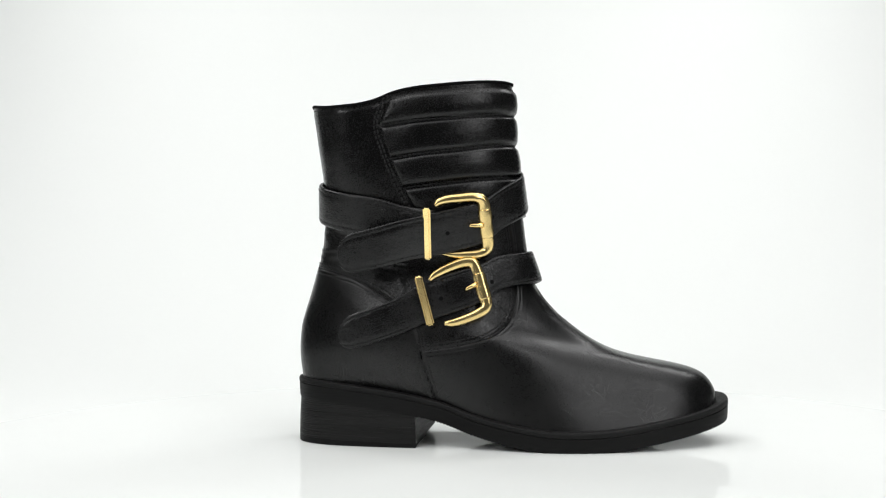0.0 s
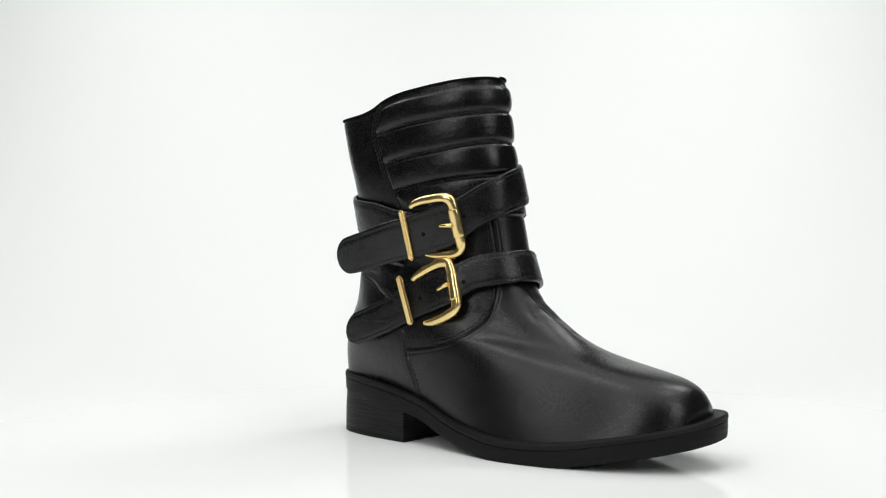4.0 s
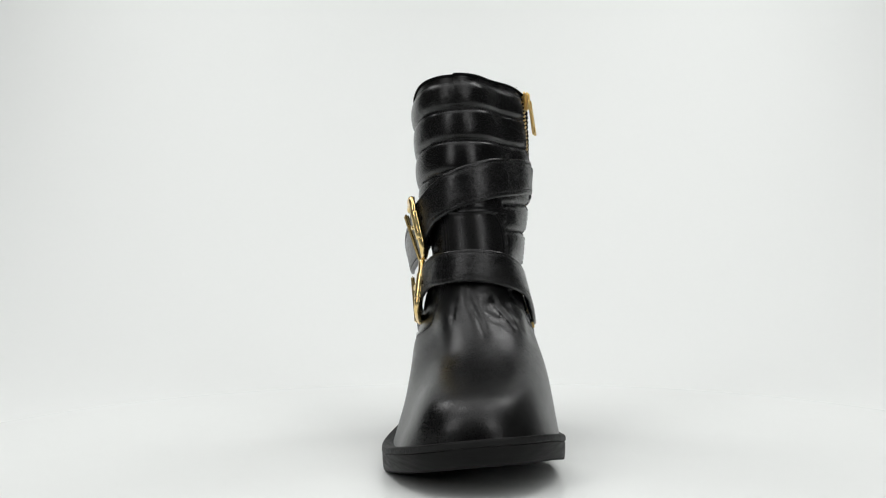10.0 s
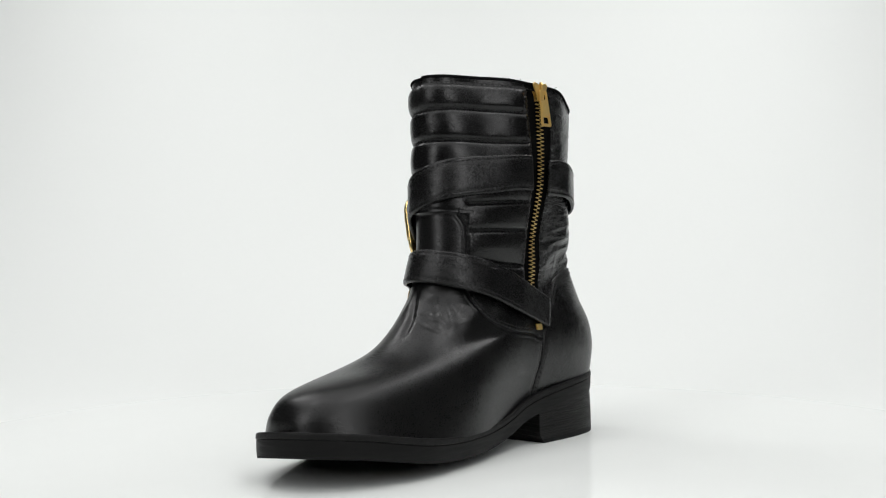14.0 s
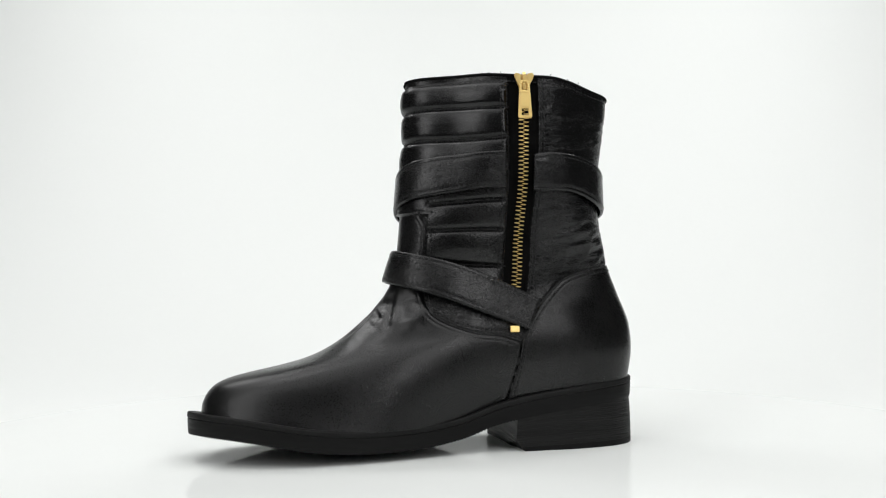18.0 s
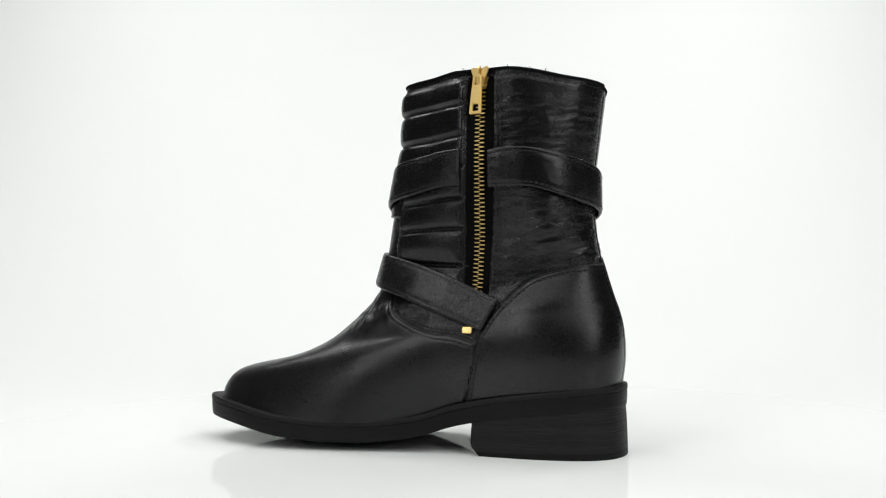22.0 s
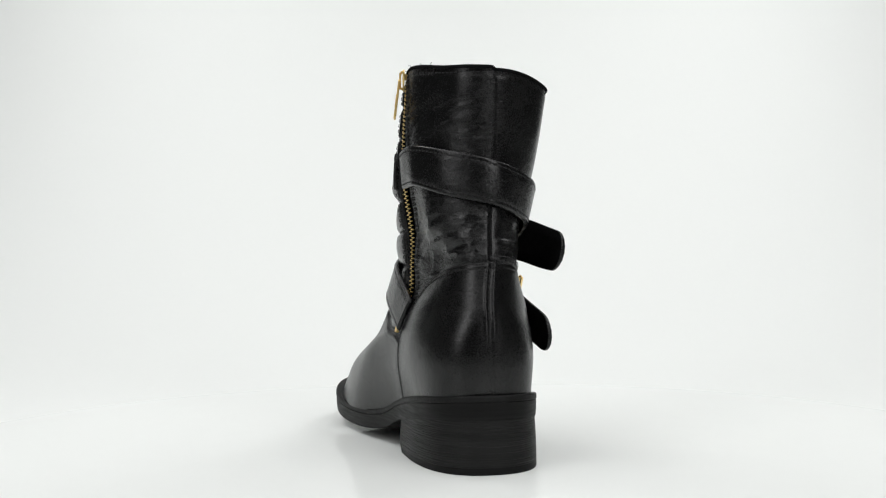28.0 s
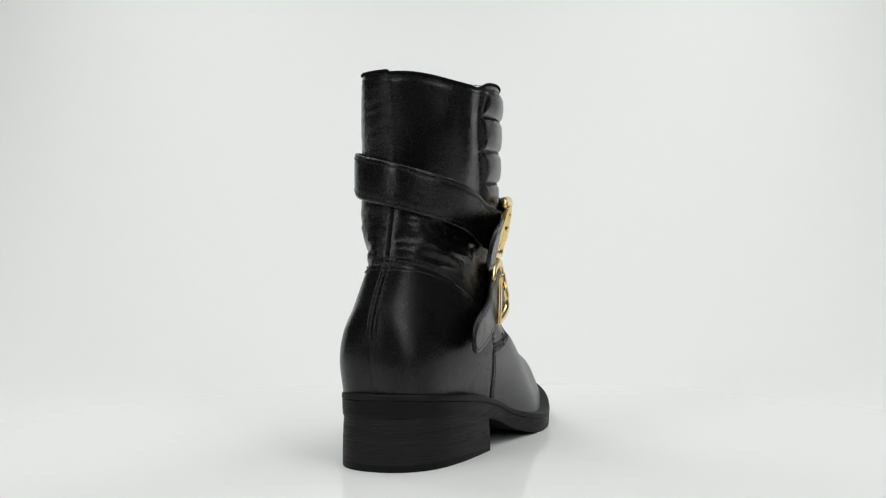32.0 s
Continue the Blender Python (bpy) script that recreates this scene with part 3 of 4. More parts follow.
def heel_part():
    e = sole_edge(600, -0.3)
    lat, med = e[(e[:, 1] < -6) & (e[:, 0] < -26)], e[(e[:, 1] >= -6) & (e[:, 0] < -24.5)]
    lat, med = lat[np.argsort(-lat[:, 0])], med[np.argsort(med[:, 0])]
    u = np.arange(1, 12) / 12
    breast = med[-1] + (lat[0] - med[-1]) * u[:, None] - np.array([2.6, 0]) * np.sin(np.pi * u)[:, None]
    outline = np.concatenate([lat, med, breast])
    layers = 8
    cuts = [0.0, 0.13, 0.25, 0.385, 0.5, 0.63, 0.74, 0.87, 1.0]
    main = None
    for k in range(layers):
        f0, f1 = cuts[k], cuts[k + 1]
        grow = 1.0 + 0.0015 * random.uniform(-1, 1)
        verts = []
        for f, inset in ((f0, 0.14), (f0 + 0.006, 0.0), (f1 - 0.006, 0.0), (f1, 0.14)):
            o = outline.copy()
            mid = np.array([-70, -6.0])
            away_v = unit(o - mid)
            taper = 1.4 * f - 0.3 * math.sin(math.pi * f) * 2
            o = mid + (o - mid) * grow - away_v * (inset + taper * 0.6)
            cut = 5.5 * max(0.0, 1 - f / 0.3)          # the breast's inner corner slants back towards the ground
            o[:, 0] = np.minimum(o[:, 0], -24.5 - cut * np.clip((o[:, 1] + 6) / 20, 0, 1))
            zt = feather(o[:, 0], o[:, 1]) - 12.0
            verts.append(np.column_stack([o, zt * f]))
        m = len(outline)
        faces = grid_faces(4, m, True)
        faces.append(tuple(range(m))[::-1])
        faces.append(tuple(3 * m + q for q in range(m)))
        me = mesh_of("heel_lift", np.concatenate(verts) * MM, faces, RUBBER if k == 0 else STACK, False)
        if main is None:
            main = part("heel", me, boot, "black stacked block heel")
        else:
            part("heel_lift", me, main)


heel_part()


# ---- straps ----
def on_shaft(deg, z, off):
    p, n = from_core(deg, z)
    return p + n * off


def strap(name, tops, bottoms, thick, label, round_start=False):
    """A leather band between two edge lines, with a suede back."""
    n = 240
    t, b = along(tops, 0.4), along(bottoms, 0.4)
    pick = lambda a: np.stack([np.interp(np.linspace(0, 1, n) ** 1.35, np.linspace(0, 1, len(a)), a[:, k]) for k in range(3)], 1)
    t, b = pick(t), pick(b)
    for _ in range(6):
        for a in (t, b):
            for w in range(1, 6):
                a[w:-w] = (a[:-2 * w] + 2 * a[w:-w] + a[2 * w:]) / 4 if w < 3 else a[w:-w]
    mid, half = (t + b) / 2, (t - b) / 2
    s = np.concatenate([[0], np.cumsum(np.linalg.norm(np.diff(mid, axis=0), axis=1))])
    if round_start:
        r = 10.5
        half = half * np.clip(1 - np.clip((r - s) / r, 0, 1) ** 2.3, 0.004, 1)[:, None] ** (1 / 2.3)
    tan = unit(np.gradient(mid, axis=0))
    nor = unit(np.cross(tan, half))
    if (nor * unit(mid - [CORE[0], CORE[1], 0]) * [1, 1, 0]).sum(1).mean() < 0:
        nor = -nor
    right = [(0.0, 1.1), (0.5, 1.07), (0.7, 1.05), (0.75, 0.95), (0.78, 0.95), (0.83, 1.0), (0.93, 0.94), (0.985, 0.74), (1.0, 0.30)]
    cross = [(-w, h) for w, h in right[:0:-1]] + right + [(0.97, 0.0), (0.5, 0.0), (0.0, 0.0), (-0.5, 0.0), (-0.97, 0.0)]
    edge_at = len(right) * 2 - 1
    rows = [mid + half * w + nor * (h * thick) for w, h in cross]
    m = len(cross)
    verts = np.stack(rows, 1).reshape(-1, 3)
    faces = grid_faces(n, m, True)
    me = mesh_of(name, verts * MM, faces + [tuple(range(m)), tuple((n - 1) * m + k for k in range(m))[::-1]], [STRAP, SUEDE])
    bm = bmesh.new()
    bm.from_mesh(me)
    bmesh.ops.recalc_face_normals(bm, faces=bm.faces)
    bm.to_mesh(me)
    bm.free()
    kind = np.zeros(len(me.polygons), np.int32)
    for q in range(len(faces)):
        if edge_at <= q % m < m - 1:
            kind[q] = 1
    me.polygons.foreach_set("material_index", kind)
    ob = part(name, me, boot, label)
    return ob, mid, half, nor, s


def stitches(line, nor, parent, length=2.3, gap=1.0, lift=0.15, rad=0.36, label=""):
    """A row of small thread stitches along a line."""
    q = along(np.column_stack([line, nor]), (length + gap) / 2)
    verts, faces = [], []
    for k in range(0, len(q) - 1, 2):
        a, b = q[k, :3], q[k + 1, :3]
        w = unit(q[k, 3:] + q[k + 1, 3:])
        d = unit(b - a)
        b = a + d * length
        sd = np.cross(d, w)
        o = len(verts)
        for p, hgt in ((a, 0.0), (a * 0.7 + b * 0.3, 1.0), (a * 0.3 + b * 0.7, 1.0), (b, 0.0)):
            c = p + w * (lift * hgt - 0.12 * (1 - hgt))
            verts += [c + sd * rad, c + w * rad * 0.9, c - sd * rad]
        for r in range(3):
            for e in range(2):
                i = o + r * 3 + e
                faces.append((i, i + 1, i + 4, i + 3))
    if not verts:
        return None
    ob = part("stitching", mesh_of("stitching", np.array(verts) * MM, faces, THREAD), parent, label)
    return tagged(ob, kind="stuff")


def edge_stitch(info, w):
    ob, mid, half, nor, s = info
    a = mid + half * 0.765 * w + nor * 2.4
    keep = np.linalg.norm(half, axis=1) > 4
    stitches(a[keep], nor[keep], ob)


def mixed(rows):
    """Strap stations: three numbers are a free point, (deg, z, off) with a leading 's' lies on the shaft."""
    return [on_shaft(*r[1:]) if r[0] == "s" else np.array(r, float) for r in rows]


US_T = mixed([(-73.5, -60.5, 134), (-62, -59.3, 137), (-50, -57.8, 140), (-32, -54.3, 145), (-16, -50.3, 148.5), (4, -47.5, 153), (20, -41.5, 158),
              ("s", -22, 166, 3.0), ("s", -10, 174, 3.0), ("s", 7, 181.5, 3.0), ("s", 35, 185, 2.8), ("s", 55, 186.5, 2.4), ("s", 76, 187.3, 1.8)])
US_B = mixed([(-73.5, -55.3, 111), (-62, -54.3, 112), (-50, -52.3, 114), (-32, -47.3, 118.5), (-17, -42.3, 121.5), (4, -40, 126), (20, -36.5, 131),
              ("s", -22, 138.5, 4.0), ("s", -10, 147, 4.2), ("s", 7, 155, 4.2), ("s", 35, 160.5, 3.8), ("s", 55, 163.5, 3.0), ("s", 76, 164.3, 2.2)])
upper_strap = strap("strap", US_T, US_B, 2.5, "black leather buckle strap with stitched edges", True)
UB_T = mixed([("s", 105.5, 185.5, 1.8), ("s", 120, 187, 2.0), ("s", 137, 186, 2.2), ("s", 158, 181, 1.6), ("s", 180, 174.5, 1.6), ("s", 200, 168, 1.7), ("s", 216, 164, 2.2),
              ("s", 237, 160, 2.4), ("s", 262, 155, 3.0), (-12, -47.5, 151)])
UB_B = mixed([("s", 105.5, 163, 1.8), ("s", 120, 163, 2.2), ("s", 137, 162, 2.6), ("s", 158, 154.5, 2.7), ("s", 180, 148, 2.6), ("s", 200, 141.5, 2.7), ("s", 216, 138, 3.0),
              ("s", 237, 133.5, 3.0), ("s", 262, 128, 3.6), (-12, -42, 125)])
back_strap = strap("strap", UB_T, UB_B, 2.4, "black leather strap round the back of the shaft")
LS_T = mixed([(-76, -48.5, 81.5), (-66, -48.5, 85.5), (-52, -48, 90), (-36, -46.5, 96), (-19, -42.5, 105.5), (3, -41, 112.5), (20, -36.5, 118),
              ("s", -24, 121, 3.4), ("s", -10, 123.5, 3.2), ("s", 0, 125, 3.0), ("s", 15, 123, 2.8), ("s", 30, 118.5, 2.4), ("s", 60, 108, 2.0), ("s", 90, 100, 1.8), ("s", 114, 93.5, 1.4)])
LS_B = mixed([(-75, -48, 61.5), (-66, -48, 63.5), (-54, -48, 66.5), (-34, -47, 73), (-14, -44.5, 81.5), (6, -43, 88), (22, -39.5, 94.5),
              ("s", -24, 98.5, 4.8), ("s", -10, 102, 5.0), ("s", 0, 103, 5.2), ("s", 15, 100, 4.8), ("s", 30, 94.5, 4.2), ("s", 50, 86.5, 3.2), ("s", 75, 80, 2.4), ("s", 97, 75, 1.6)])
lower_strap = strap("strap", LS_T, LS_B, 2.5, "black leather ankle strap with stitched edges", True)
for info in (upper_strap, back_strap, lower_strap):
    edge_stitch(info, 1.0)
    edge_stitch(info, -1.0)


# ---- buckles ----
def bar_between(name, a, b, out, width, depth, material, parent, label=""):
    """A bevelled flat bar from a to b."""
    a, b, out = np.array(a, float), np.array(b, float), unit(np.array(out, float))
    d = unit(b - a)
    sd = unit(np.cross(d, out))
    out = np.cross(sd, d)
    bm = bmesh.new()
    bmesh.ops.create_cube(bm, size=1.0)
    for v in bm.verts:
        v.co = Vector((v.co.x * width, v.co.y * depth, v.co.z * np.linalg.norm(b - a)))
    bmesh.ops.bevel(bm, geom=bm.edges[:], offset=depth * 0.4, segments=3, affect="EDGES")
    for v in bm.verts:
        v.co = Vector(((a + b) / 2 + sd * v.co.x + out * v.co.y + d * v.co.z) * MM)
    bmesh.ops.recalc_face_normals(bm, faces=bm.faces)
    me = bpy.data.meshes.new(name)
    bm.to_mesh(me)
    bm.free()
    me.materials.append(material)
    return part(name, me, parent, label)


def sweep_tube(name, pts, widths, depth, out, material, parent, label=""):
    """A tapering oval rod along a path, flattened across out."""
    data = along(np.column_stack([np.array(pts, float), np.array(widths, float)]), 0.8)
    line, w = data[:, :3], data[:, 3]
    tan = unit(np.gradient(line, axis=0))
    out = unit(np.array(out, float))
    sd = unit(np.cross(tan, out))
    up = np.cross(sd, tan)
    shape = [(1, -0.8), (1, 0.1), (0.86, 0.55), (0.5, 0.9), (0, 1.0), (-0.5, 0.9), (-0.86, 0.55), (-1, 0.1), (-1, -0.8), (-0.8, -1), (0.8, -1)]
    m = len(shape)
    ca, sa = np.array(shape).T
    dep = np.minimum(depth, w) / 2
    v = line[:, None] + ca[None, :, None] * (w / 2)[:, None, None] * sd[:, None] + sa[None, :, None] * dep[:, None, None] * up[:, None]
    n = len(line)
    faces = grid_faces(n, m, True) + [tuple(range(m))[::-1], tuple((n - 1) * m + k for k in range(m))]
    me = mesh_of(name, v.reshape(-1, 3) * MM, faces, material)
    bm = bmesh.new()
    bm.from_mesh(me)
    bmesh.ops.recalc_face_normals(bm, faces=bm.faces)
    bm.to_mesh(me)
    bm.free()
    return part(name, me, parent, label)


def buckle(frame_pts, frame_w, bar_a, bar_b, prong_a, prong_b, hinge_a, hinge_b, out, label):
    fr = sweep_tube("buckle", frame_pts, [w * 1.18 for w in frame_w], 4.2, out, GOLD, boot, label)
    ha, hb = np.array(hinge_a), np.array(hinge_b)
    sweep_tube("hinge_bar", [ha, ha * 0.96 + hb * 0.04, ha * 0.5 + hb * 0.5, ha * 0.04 + hb * 0.96, hb], [7.6, 8.3, 8.5, 8.3, 7.6], 5.2, out, GOLD, fr)
    lift = np.array(out) * 0.8
    bar_between("keeper_bar", np.array(bar_a) + lift, np.array(bar_b) + lift, (out[0], out[1], 0.5), 5.2, 2.6, GOLD, fr)
    sweep_tube("prong", [prong_a, (np.array(prong_a) + prong_b) / 2 + np.array(out) * 0.4, prong_b], [3.0, 2.6, 2.0], 2.2, out, GOLD, fr)
    return fr


buckle([(-11, -51.5, 153.5), (-9, -51, 155.6), (-5, -50, 157.3), (5, -49, 158.5), (14, -48, 159), (18, -47, 158), (20, -45.8, 155), (20.3, -44.6, 150), (21, -41.8, 138), (21.6, -39.6, 130), (20.8, -38.8, 126), (17, -38.8, 123.8), (8, -39.8, 122.8), (-2, -40.6, 122.8), (-8, -41.2, 123.6)],
       [2.6, 3.8, 4.6, 5.0, 5.2, 5.6, 6.2, 6.8, 6.8, 6.6, 6.0, 5.4, 4.6, 3.4, 1.6],
       (-15.8, -54.2, 151.8), (-17, -43.8, 119.6), (19.5, -45.4, 141), (10.8, -47.2, 140.8), (20.2, -44.9, 151.2), (21.4, -40.7, 133.4), (-0.15, -0.95, 0.27), "polished gold frame buckle")
buckle([(-16, -44.5, 106.5), (-14, -44, 109), (-9, -43, 112), (0, -42, 115.8), (7.5, -41.4, 117.8), (11.8, -41, 117.2), (14, -41, 113.5), (15.8, -41.4, 108), (18.8, -42.4, 98), (20.6, -43, 91.5), (19.8, -43.4, 88), (16, -43.6, 85.4), (8, -43.6, 82), (-1, -43.4, 79.4), (-6.5, -43.2, 79)],
       [2.6, 3.8, 4.8, 5.2, 5.6, 6.0, 6.4, 6.8, 6.8, 6.6, 6.0, 5.6, 5.2, 4.6, 3.0],
       (-22.6, -50.4, 109.4), (-14.8, -47.0, 77.9), (14.5, -44.2, 104), (7.8, -46.2, 100.4), (15.2, -41.3, 110.4), (20.0, -42.8, 94.2), (-0.08, -0.99, -0.07), "polished gold slanted buckle")


def lugs_and_holes():
    for info, spots in ((upper_strap, ((-4.1, 137), (23.2, 147))), (lower_strap, ((-8.9, 94.6), (22.2, 104.7)))):
        ob, mid, half, nor, s_ = info
        for x, z in spots:
            k = int(np.argmin(np.hypot(mid[:, 0] - x, (mid[:, 2] - z) * 0.3) + (mid[:, 1] > 0) * 99))
            w = (z - mid[k, 2]) / half[k, 2]
            c = mid[k] + half[k] * w + nor[k] * 2.86
            e1 = unit(half[k])
            e2 = np.cross(nor[k], e1)
            # nothing is punched: a flat black disc stands for the hole's shaded inside
            pts = [c + 1.35 * (math.cos(q * math.pi / 6) * e1 + math.sin(q * math.pi / 6) * e2) for q in range(12)]
            part("strap_hole_shade", mesh_of("strap_hole_shade", np.array(pts) * MM, [tuple(range(12))], SUEDE), ob, "flat dark disc for the shade inside a punched hole")


lugs_and_holes()


# ---- zip ----
def zip_parts():
    line = along(ZIP_LINE, 1.3)
    got = [from_side(x, z, 1) for x, z in line]
    pts = np.array([g[0] + g[1] * -0.2 for g in got])
    nor = np.array([g[1] for g in got])
    tan = unit(np.gradient(pts, axis=0))
    sd = unit(np.cross(nor, tan))
    bm = bmesh.new()
    bmesh.ops.create_cube(bm, size=1.0)
    bmesh.ops.bevel(bm, geom=bm.edges[:], offset=0.18, segments=1, affect="EDGES")
    for v in bm.verts:
        v.co = Vector((v.co.x * 3.5, v.co.y * 0.8, v.co.z * 1.4)) * MM
    me = bpy.data.meshes.new("zip_tooth")
    bm.to_mesh(me)
    bm.free()
    me.materials.append(BRASS)
    chain = ring_tube("zip_chain", pts + nor * -0.6, 1.4, TAPE, "brass zip chain", False)
    for k in range(len(pts)):
        s = 1 if k % 2 else -1
        ob = new("zip_tooth", me)
        ob.parent = chain
        p = (pts[k] + sd[k] * 1.5 * s + nor[k] * 0.5) * MM
        m = Matrix((sd[k], tan[k], nor[k])).transposed().to_4x4()
        ob.matrix_basis = Matrix.Translation(LAST @ Vector(p)) @ m
    return pts, nor, sd, chain


ZP, ZN, ZS, chain = zip_parts()


def outline_plate(name, shape, thick, origin, ex, ey, ez, material, parent, label=""):
    """A bevelled flat plate cut from an outline."""
    bm = bmesh.new()
    f = bm.faces.new([bm.verts.new((x, y, 0)) for x, y in shape])
    up = bmesh.ops.extrude_face_region(bm, geom=[f])
    for v in [g for g in up["geom"] if isinstance(g, bmesh.types.BMVert)]:
        v.co.z += thick
    bmesh.ops.recalc_face_normals(bm, faces=bm.faces)
    bmesh.ops.bevel(bm, geom=bm.edges[:], offset=min(0.35, thick * 0.25), segments=2, affect="EDGES")
    for v in bm.verts:
        v.co = Vector((np.array(origin) + ex * v.co.x + ey * v.co.y + ez * v.co.z) * MM)
    me = bpy.data.meshes.new(name)
    bm.to_mesh(me)
    bm.free()
    me.materials.append(material)
    return part(name, me, parent, label)


def ring_plate(name, outer, inner, thick, origin, ex, ey, ez, material, parent, label=""):
    """A flat plate with an opening: outer and inner outlines of the same count."""
    n = len(outer)
    verts = [(x, y, h) for h in (0.0, thick) for x, y in list(outer) + list(inner)]
    faces = []
    for k in range(n):
        j = (k + 1) % n
        faces += [(k, j, n + j, n + k), (2 * n + k, 3 * n + k, 3 * n + j, 2 * n + j), (k, 2 * n + k, 2 * n + j, j), (n + k, n + j, 3 * n + j, 3 * n + k)]
    bm = bmesh.new()
    vs = [bm.verts.new(v) for v in verts]
    for f in faces:
        bm.faces.new([vs[i] for i in f])
    bmesh.ops.recalc_face_normals(bm, faces=bm.faces)
    rims = [e for e in bm.edges if len(e.link_faces) == 2 and e.calc_face_angle(0) > 1.0]
    bmesh.ops.bevel(bm, geom=rims, offset=min(0.3, thick * 0.25), segments=2, affect="EDGES")
    for v in bm.verts:
        v.co = Vector((np.array(origin) + ex * v.co.x + ey * v.co.y + ez * v.co.z) * MM)
    me = bpy.data.meshes.new(name)
    bm.to_mesh(me)
    bm.free()
    me.materials.append(material)
    return part(name, me, parent, label)


def zip_slider():
    p, n = from_side(-33.0, 231, 1)
    ez = unit(n * [1, 1, 0.2])
    ey = np.array([0, 0, 1.0])
    ex = unit(np.cross(ey, ez))
    ey = np.cross(ez, ex)
    body = outline_plate("zip_slider", [(-3.0, -6.4), (3.0, -6.4), (3.5, -2), (5.6, 1.8), (6.6, 4.6), (5.2, 6.2), (2.4, 5.4), (1.4, 4.6), (-1.4, 4.6), (-2.4, 5.4), (-5.2, 6.2), (-6.6, 4.6), (-5.6, 1.8), (-3.5, -2)], 1.1, p + ez * 1.5, ex, ey, ez, BRASS, boot, "brass zip slider with a hanging pull tab")
    outline_plate("back_plate", [(-2.8, -6.2), (2.8, -6.2), (3.3, -2), (5.4, 1.8), (6.2, 4.4), (-6.2, 4.4), (-5.4, 1.8), (-3.3, -2)], 0.9, p - ez * 1.6, ex, ey, ez, BRASS, body)
    outline_plate("divider", [(-1.5, 0.5), (1.5, 0.5), (1.6, 4.4), (-1.6, 4.4)], 2.6, p - ez * 0.9, ex, ey, ez, BRASS, body)
    ring_plate("bridge", [(-6.0, 0), (-5.0, 2.2), (4.6, 2.4), (6.2, 1.2), (6.6, 0)], [(-4.6, 0.1), (-4.0, 1.1), (3.8, 1.2), (4.8, 0.7), (5.0, 0.1)], 2.1, p + ez * 2.5 - ex * 1.05, ey, ez, ex, BRASS, body, "raised brass bridge")
    o = p + ez * 4.0 + ey * 0.6
    down = unit(-ey * 1.0 + ez * 0.12)
    dz = unit(np.cross(ex, down))
    if dz @ ez < 0:
        dz = -dz
    ring_plate("pull_loop", [(-2.3, 0), (2.3, 0), (3.3, 1.2), (3.6, 8.4), (-3.6, 8.4), (-3.3, 1.2)], [(-1.4, 1.2), (1.4, 1.2), (1.7, 1.9), (1.8, 6.4), (-1.8, 6.4), (-1.7, 1.9)], 1.3, o, ex, down, dz, BRASS, body, "loop of the pull tab")
    tab = ring_plate("pull_tab", [(-3.7, 8.0), (3.7, 8.0), (4.5, 23.6), (3.9, 24.8), (-3.9, 24.8), (-4.5, 23.6)], [(-2.0, 18.6), (2.0, 18.6), (2.3, 22.6), (2.1, 22.9), (-2.1, 22.9), (-2.3, 22.6)], 1.3, o + dz * 0.01, ex, down, dz, BRASS, body, "flat brass pull tab with a square opening")
    outline_plate("raised_plate", [(-2.5, 9.4), (2.5, 9.4), (2.9, 17.6), (-2.9, 17.6)], 0.35, o + dz * 1.2, ex, down, dz, BRASS, tab)
    q, m = from_side(-23.5, 75.5, 1)
    ez2 = unit(m)
    ex2 = unit(np.cross(np.array([0, 0, 1.0]), ez2))
    ey2 = np.cross(ez2, ex2)
    outline_plate("end_stop", [(-3, -2), (3, -2), (3, 2), (-3, 2)], 1.6, q + ez2 * 1.0, ex2, ey2, ez2, BRASS, boot, "brass zip end stop")


zip_slider()


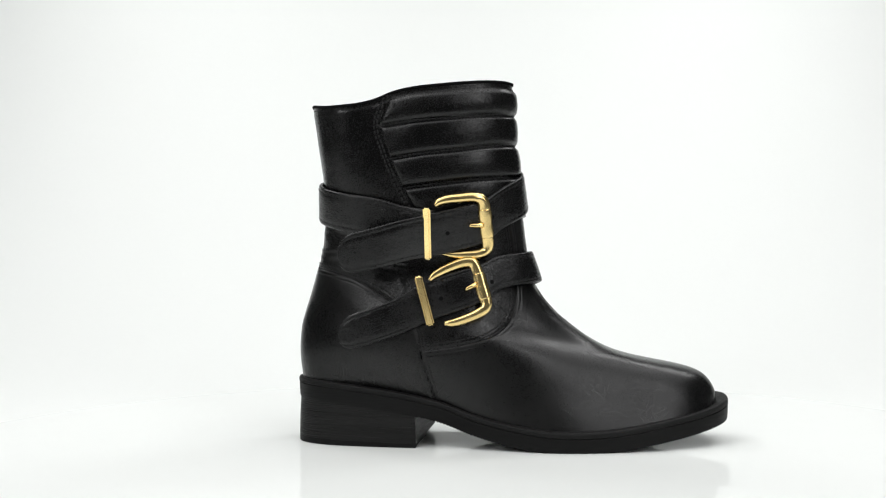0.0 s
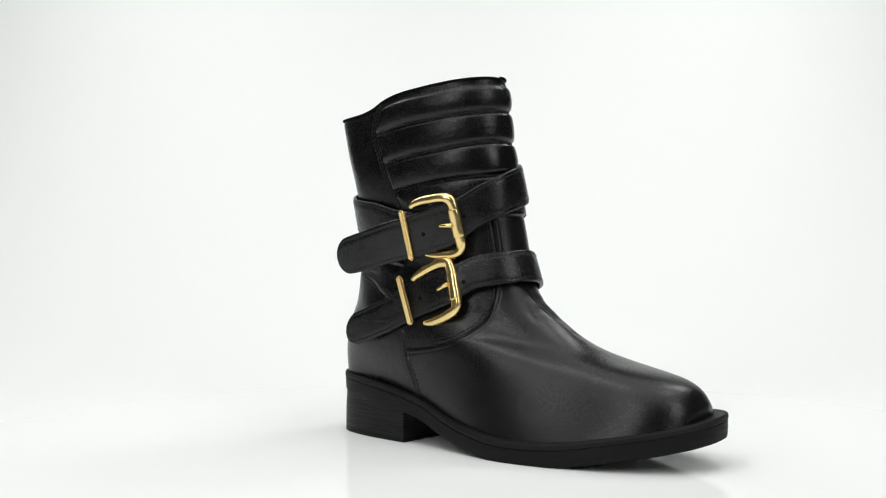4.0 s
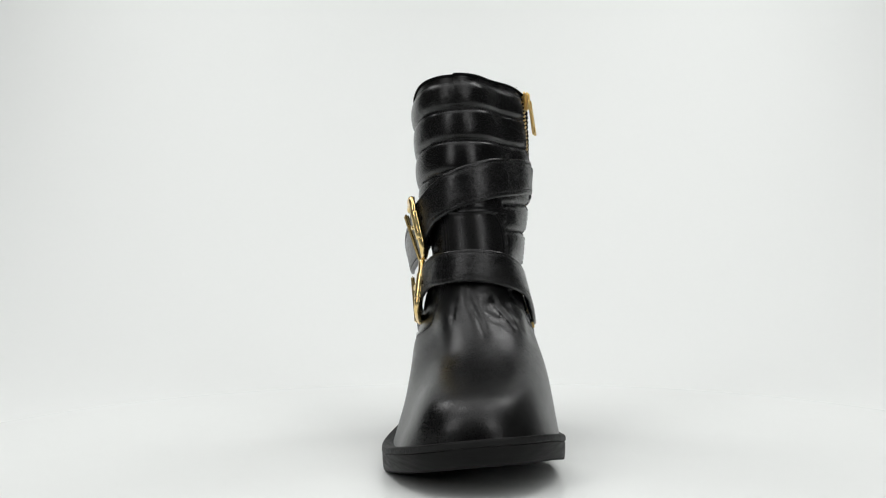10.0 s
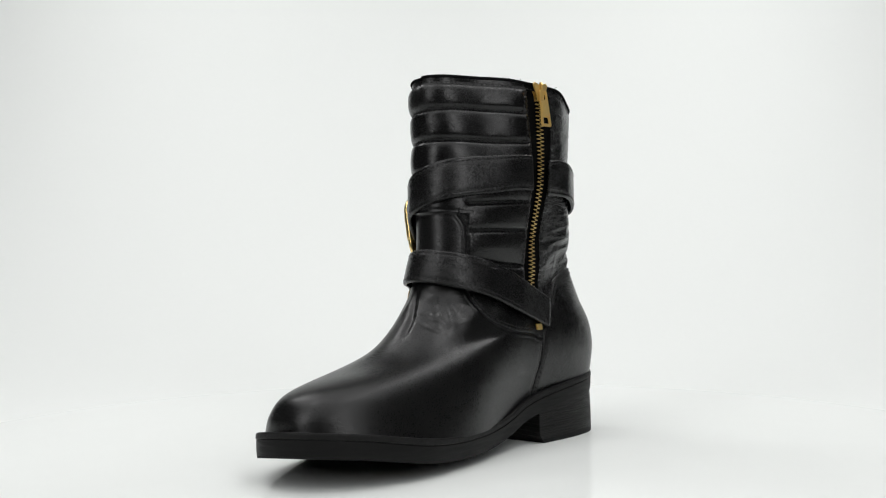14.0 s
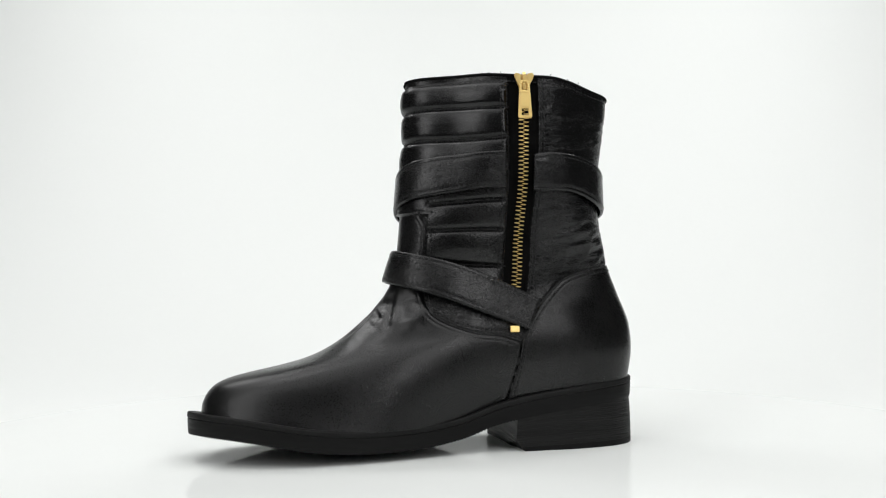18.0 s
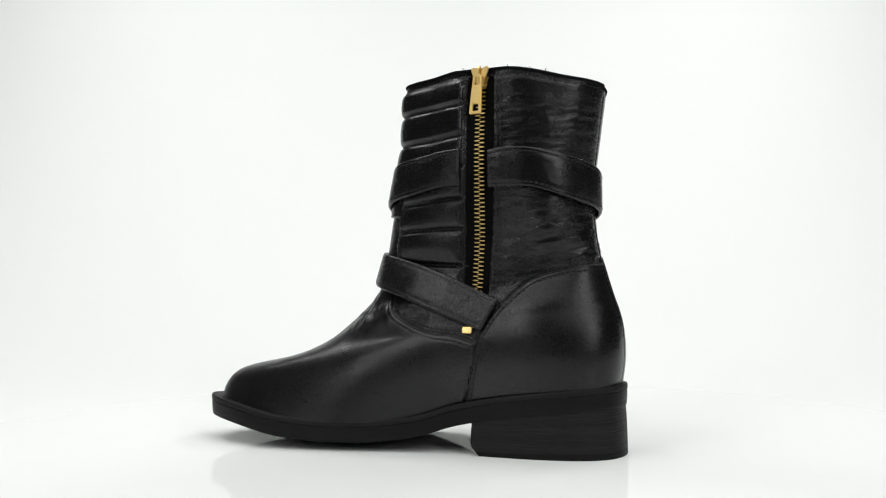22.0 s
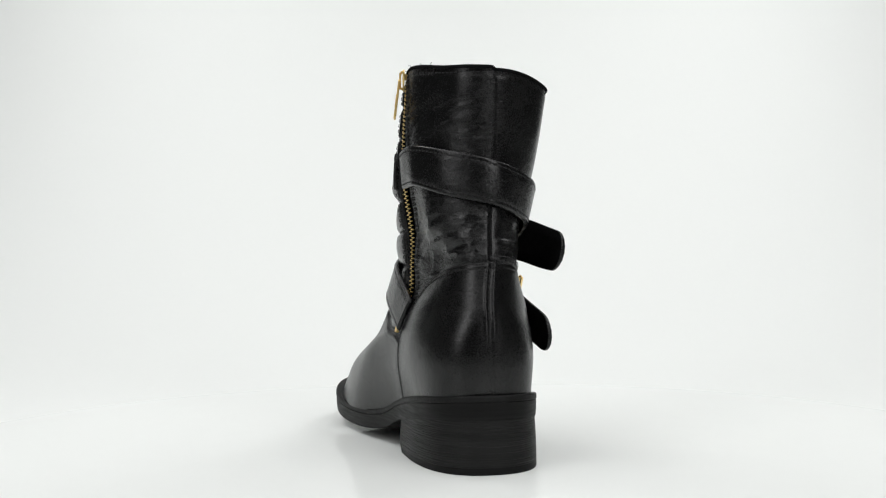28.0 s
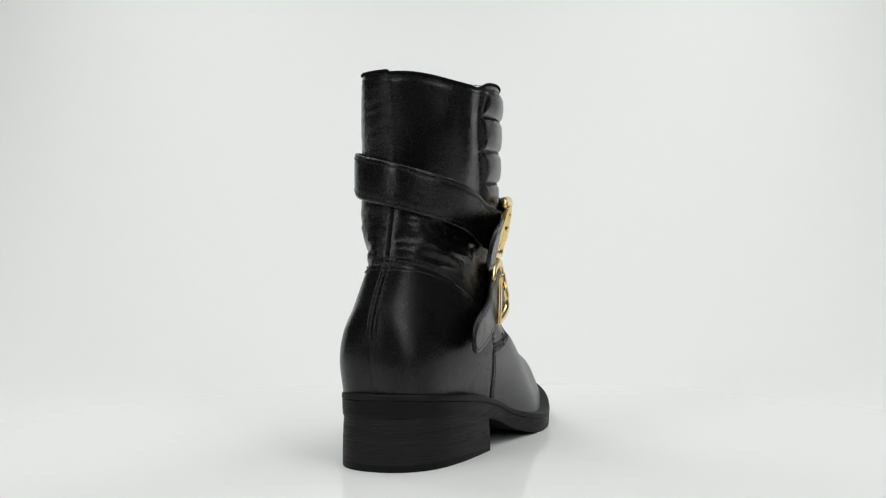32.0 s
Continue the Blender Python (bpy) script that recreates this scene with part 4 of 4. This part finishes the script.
# ---- seam stitching ----
def seam_rows(nm, shifts, lift=1.1, rad=0.46):
    line, nor = SEAMS[nm]
    rim_z = np.array([FORM[-1, np.argmin(((FORM[-1, :, :2] - p[:2]) ** 2).sum(1)), 2] for p in line])
    low = line[:, 2] < rim_z - 3
    line, nor = line[low], nor[low]
    nor = np.array([n if n @ (p - [CORE[0], CORE[1], p[2]]) > 0 else -n for p, n in zip(line, nor)])
    tan = unit(np.gradient(line, axis=0))
    sd = unit(np.cross(nor, tan))
    for w in shifts:
        on = [SKIN.find_nearest(Vector(p)) for p in line + sd * w]
        at = np.array([tuple(h[0]) for h in on])
        face = np.array([tuple(h[1]) for h in on])
        face = face * np.sign((face * nor).sum(1, keepdims=True) + 1e-9)
        stitches(at + face * (lift * 0.25), face, boot, rad=rad)


SEAMS["tack"] = seam_side([(3, 63), (3.4, 67), (3.2, 71.5)], -1, 0.8)
seam_rows("tack", (0.0, 2.0))
seam_rows("lat_vert", (1.3, 3.2))
seam_rows("lat_vamp", (1.3, 3.2))
seam_rows("med_vamp", (-1.3, -3.2))
seam_rows("lat_counter", (1.3, 3.2))
SEAMS["back"] = tuple(q[(SEAMS["back"][0][:, 2] > 72) & (SEAMS["back"][0][:, 2] < 113)] for q in SEAMS["back"])
seam_rows("back", (0.9,), 0.0)
seam_rows("med_counter", (1.3, 3.2))
seam_rows("quilt_edge", (-1.3, -3.4), 0.9, 0.62)
seam_rows("zip_back", (1.6, 4.0), 0.7)
seam_rows("zip_front", (-1.6, -4.0), 0.7)
row = int(round(13.86 / 14 * (NK - 1)))
stitches(np.concatenate([FORM[row, ::4], FORM[row, :1]]) + NORMAL[row, 0] * 0, np.concatenate([NORMAL[row, ::4], NORMAL[row, :1]]), boot)


def loose_threads():
    rng = np.random.default_rng(8)
    for a in (4.35, 4.4, 4.52, 4.75, 4.98, 5.2, 5.34):
        j = int(a / (2 * math.pi) * NA)
        p = FORM[-1, j] + [0, 0, 0.6]
        d = unit(rng.normal(size=3) * [1, 1, 0.3] + [0, 0, 0.7])
        q = [p, p + d * 0.9 + [0, 0, 0.3], p + d * rng.uniform(1.3, 2.4)]
        ring_tube("loose_thread", along(q, 0.5), 0.17, THREAD, "", False)


loose_threads()
for k in range(6):
    seam_rows("quilt%d" % k, (0.0,), 0.3)


# ---- movement ----
def motions():
    times = [2.0 * k for k in range(17)]
    walk(boot, [(t, turned(t) @ pose(0, AXIS_Y, 0)) for t in times])
    walk(plate, [(t, turned(t)) for t in times])


motions()
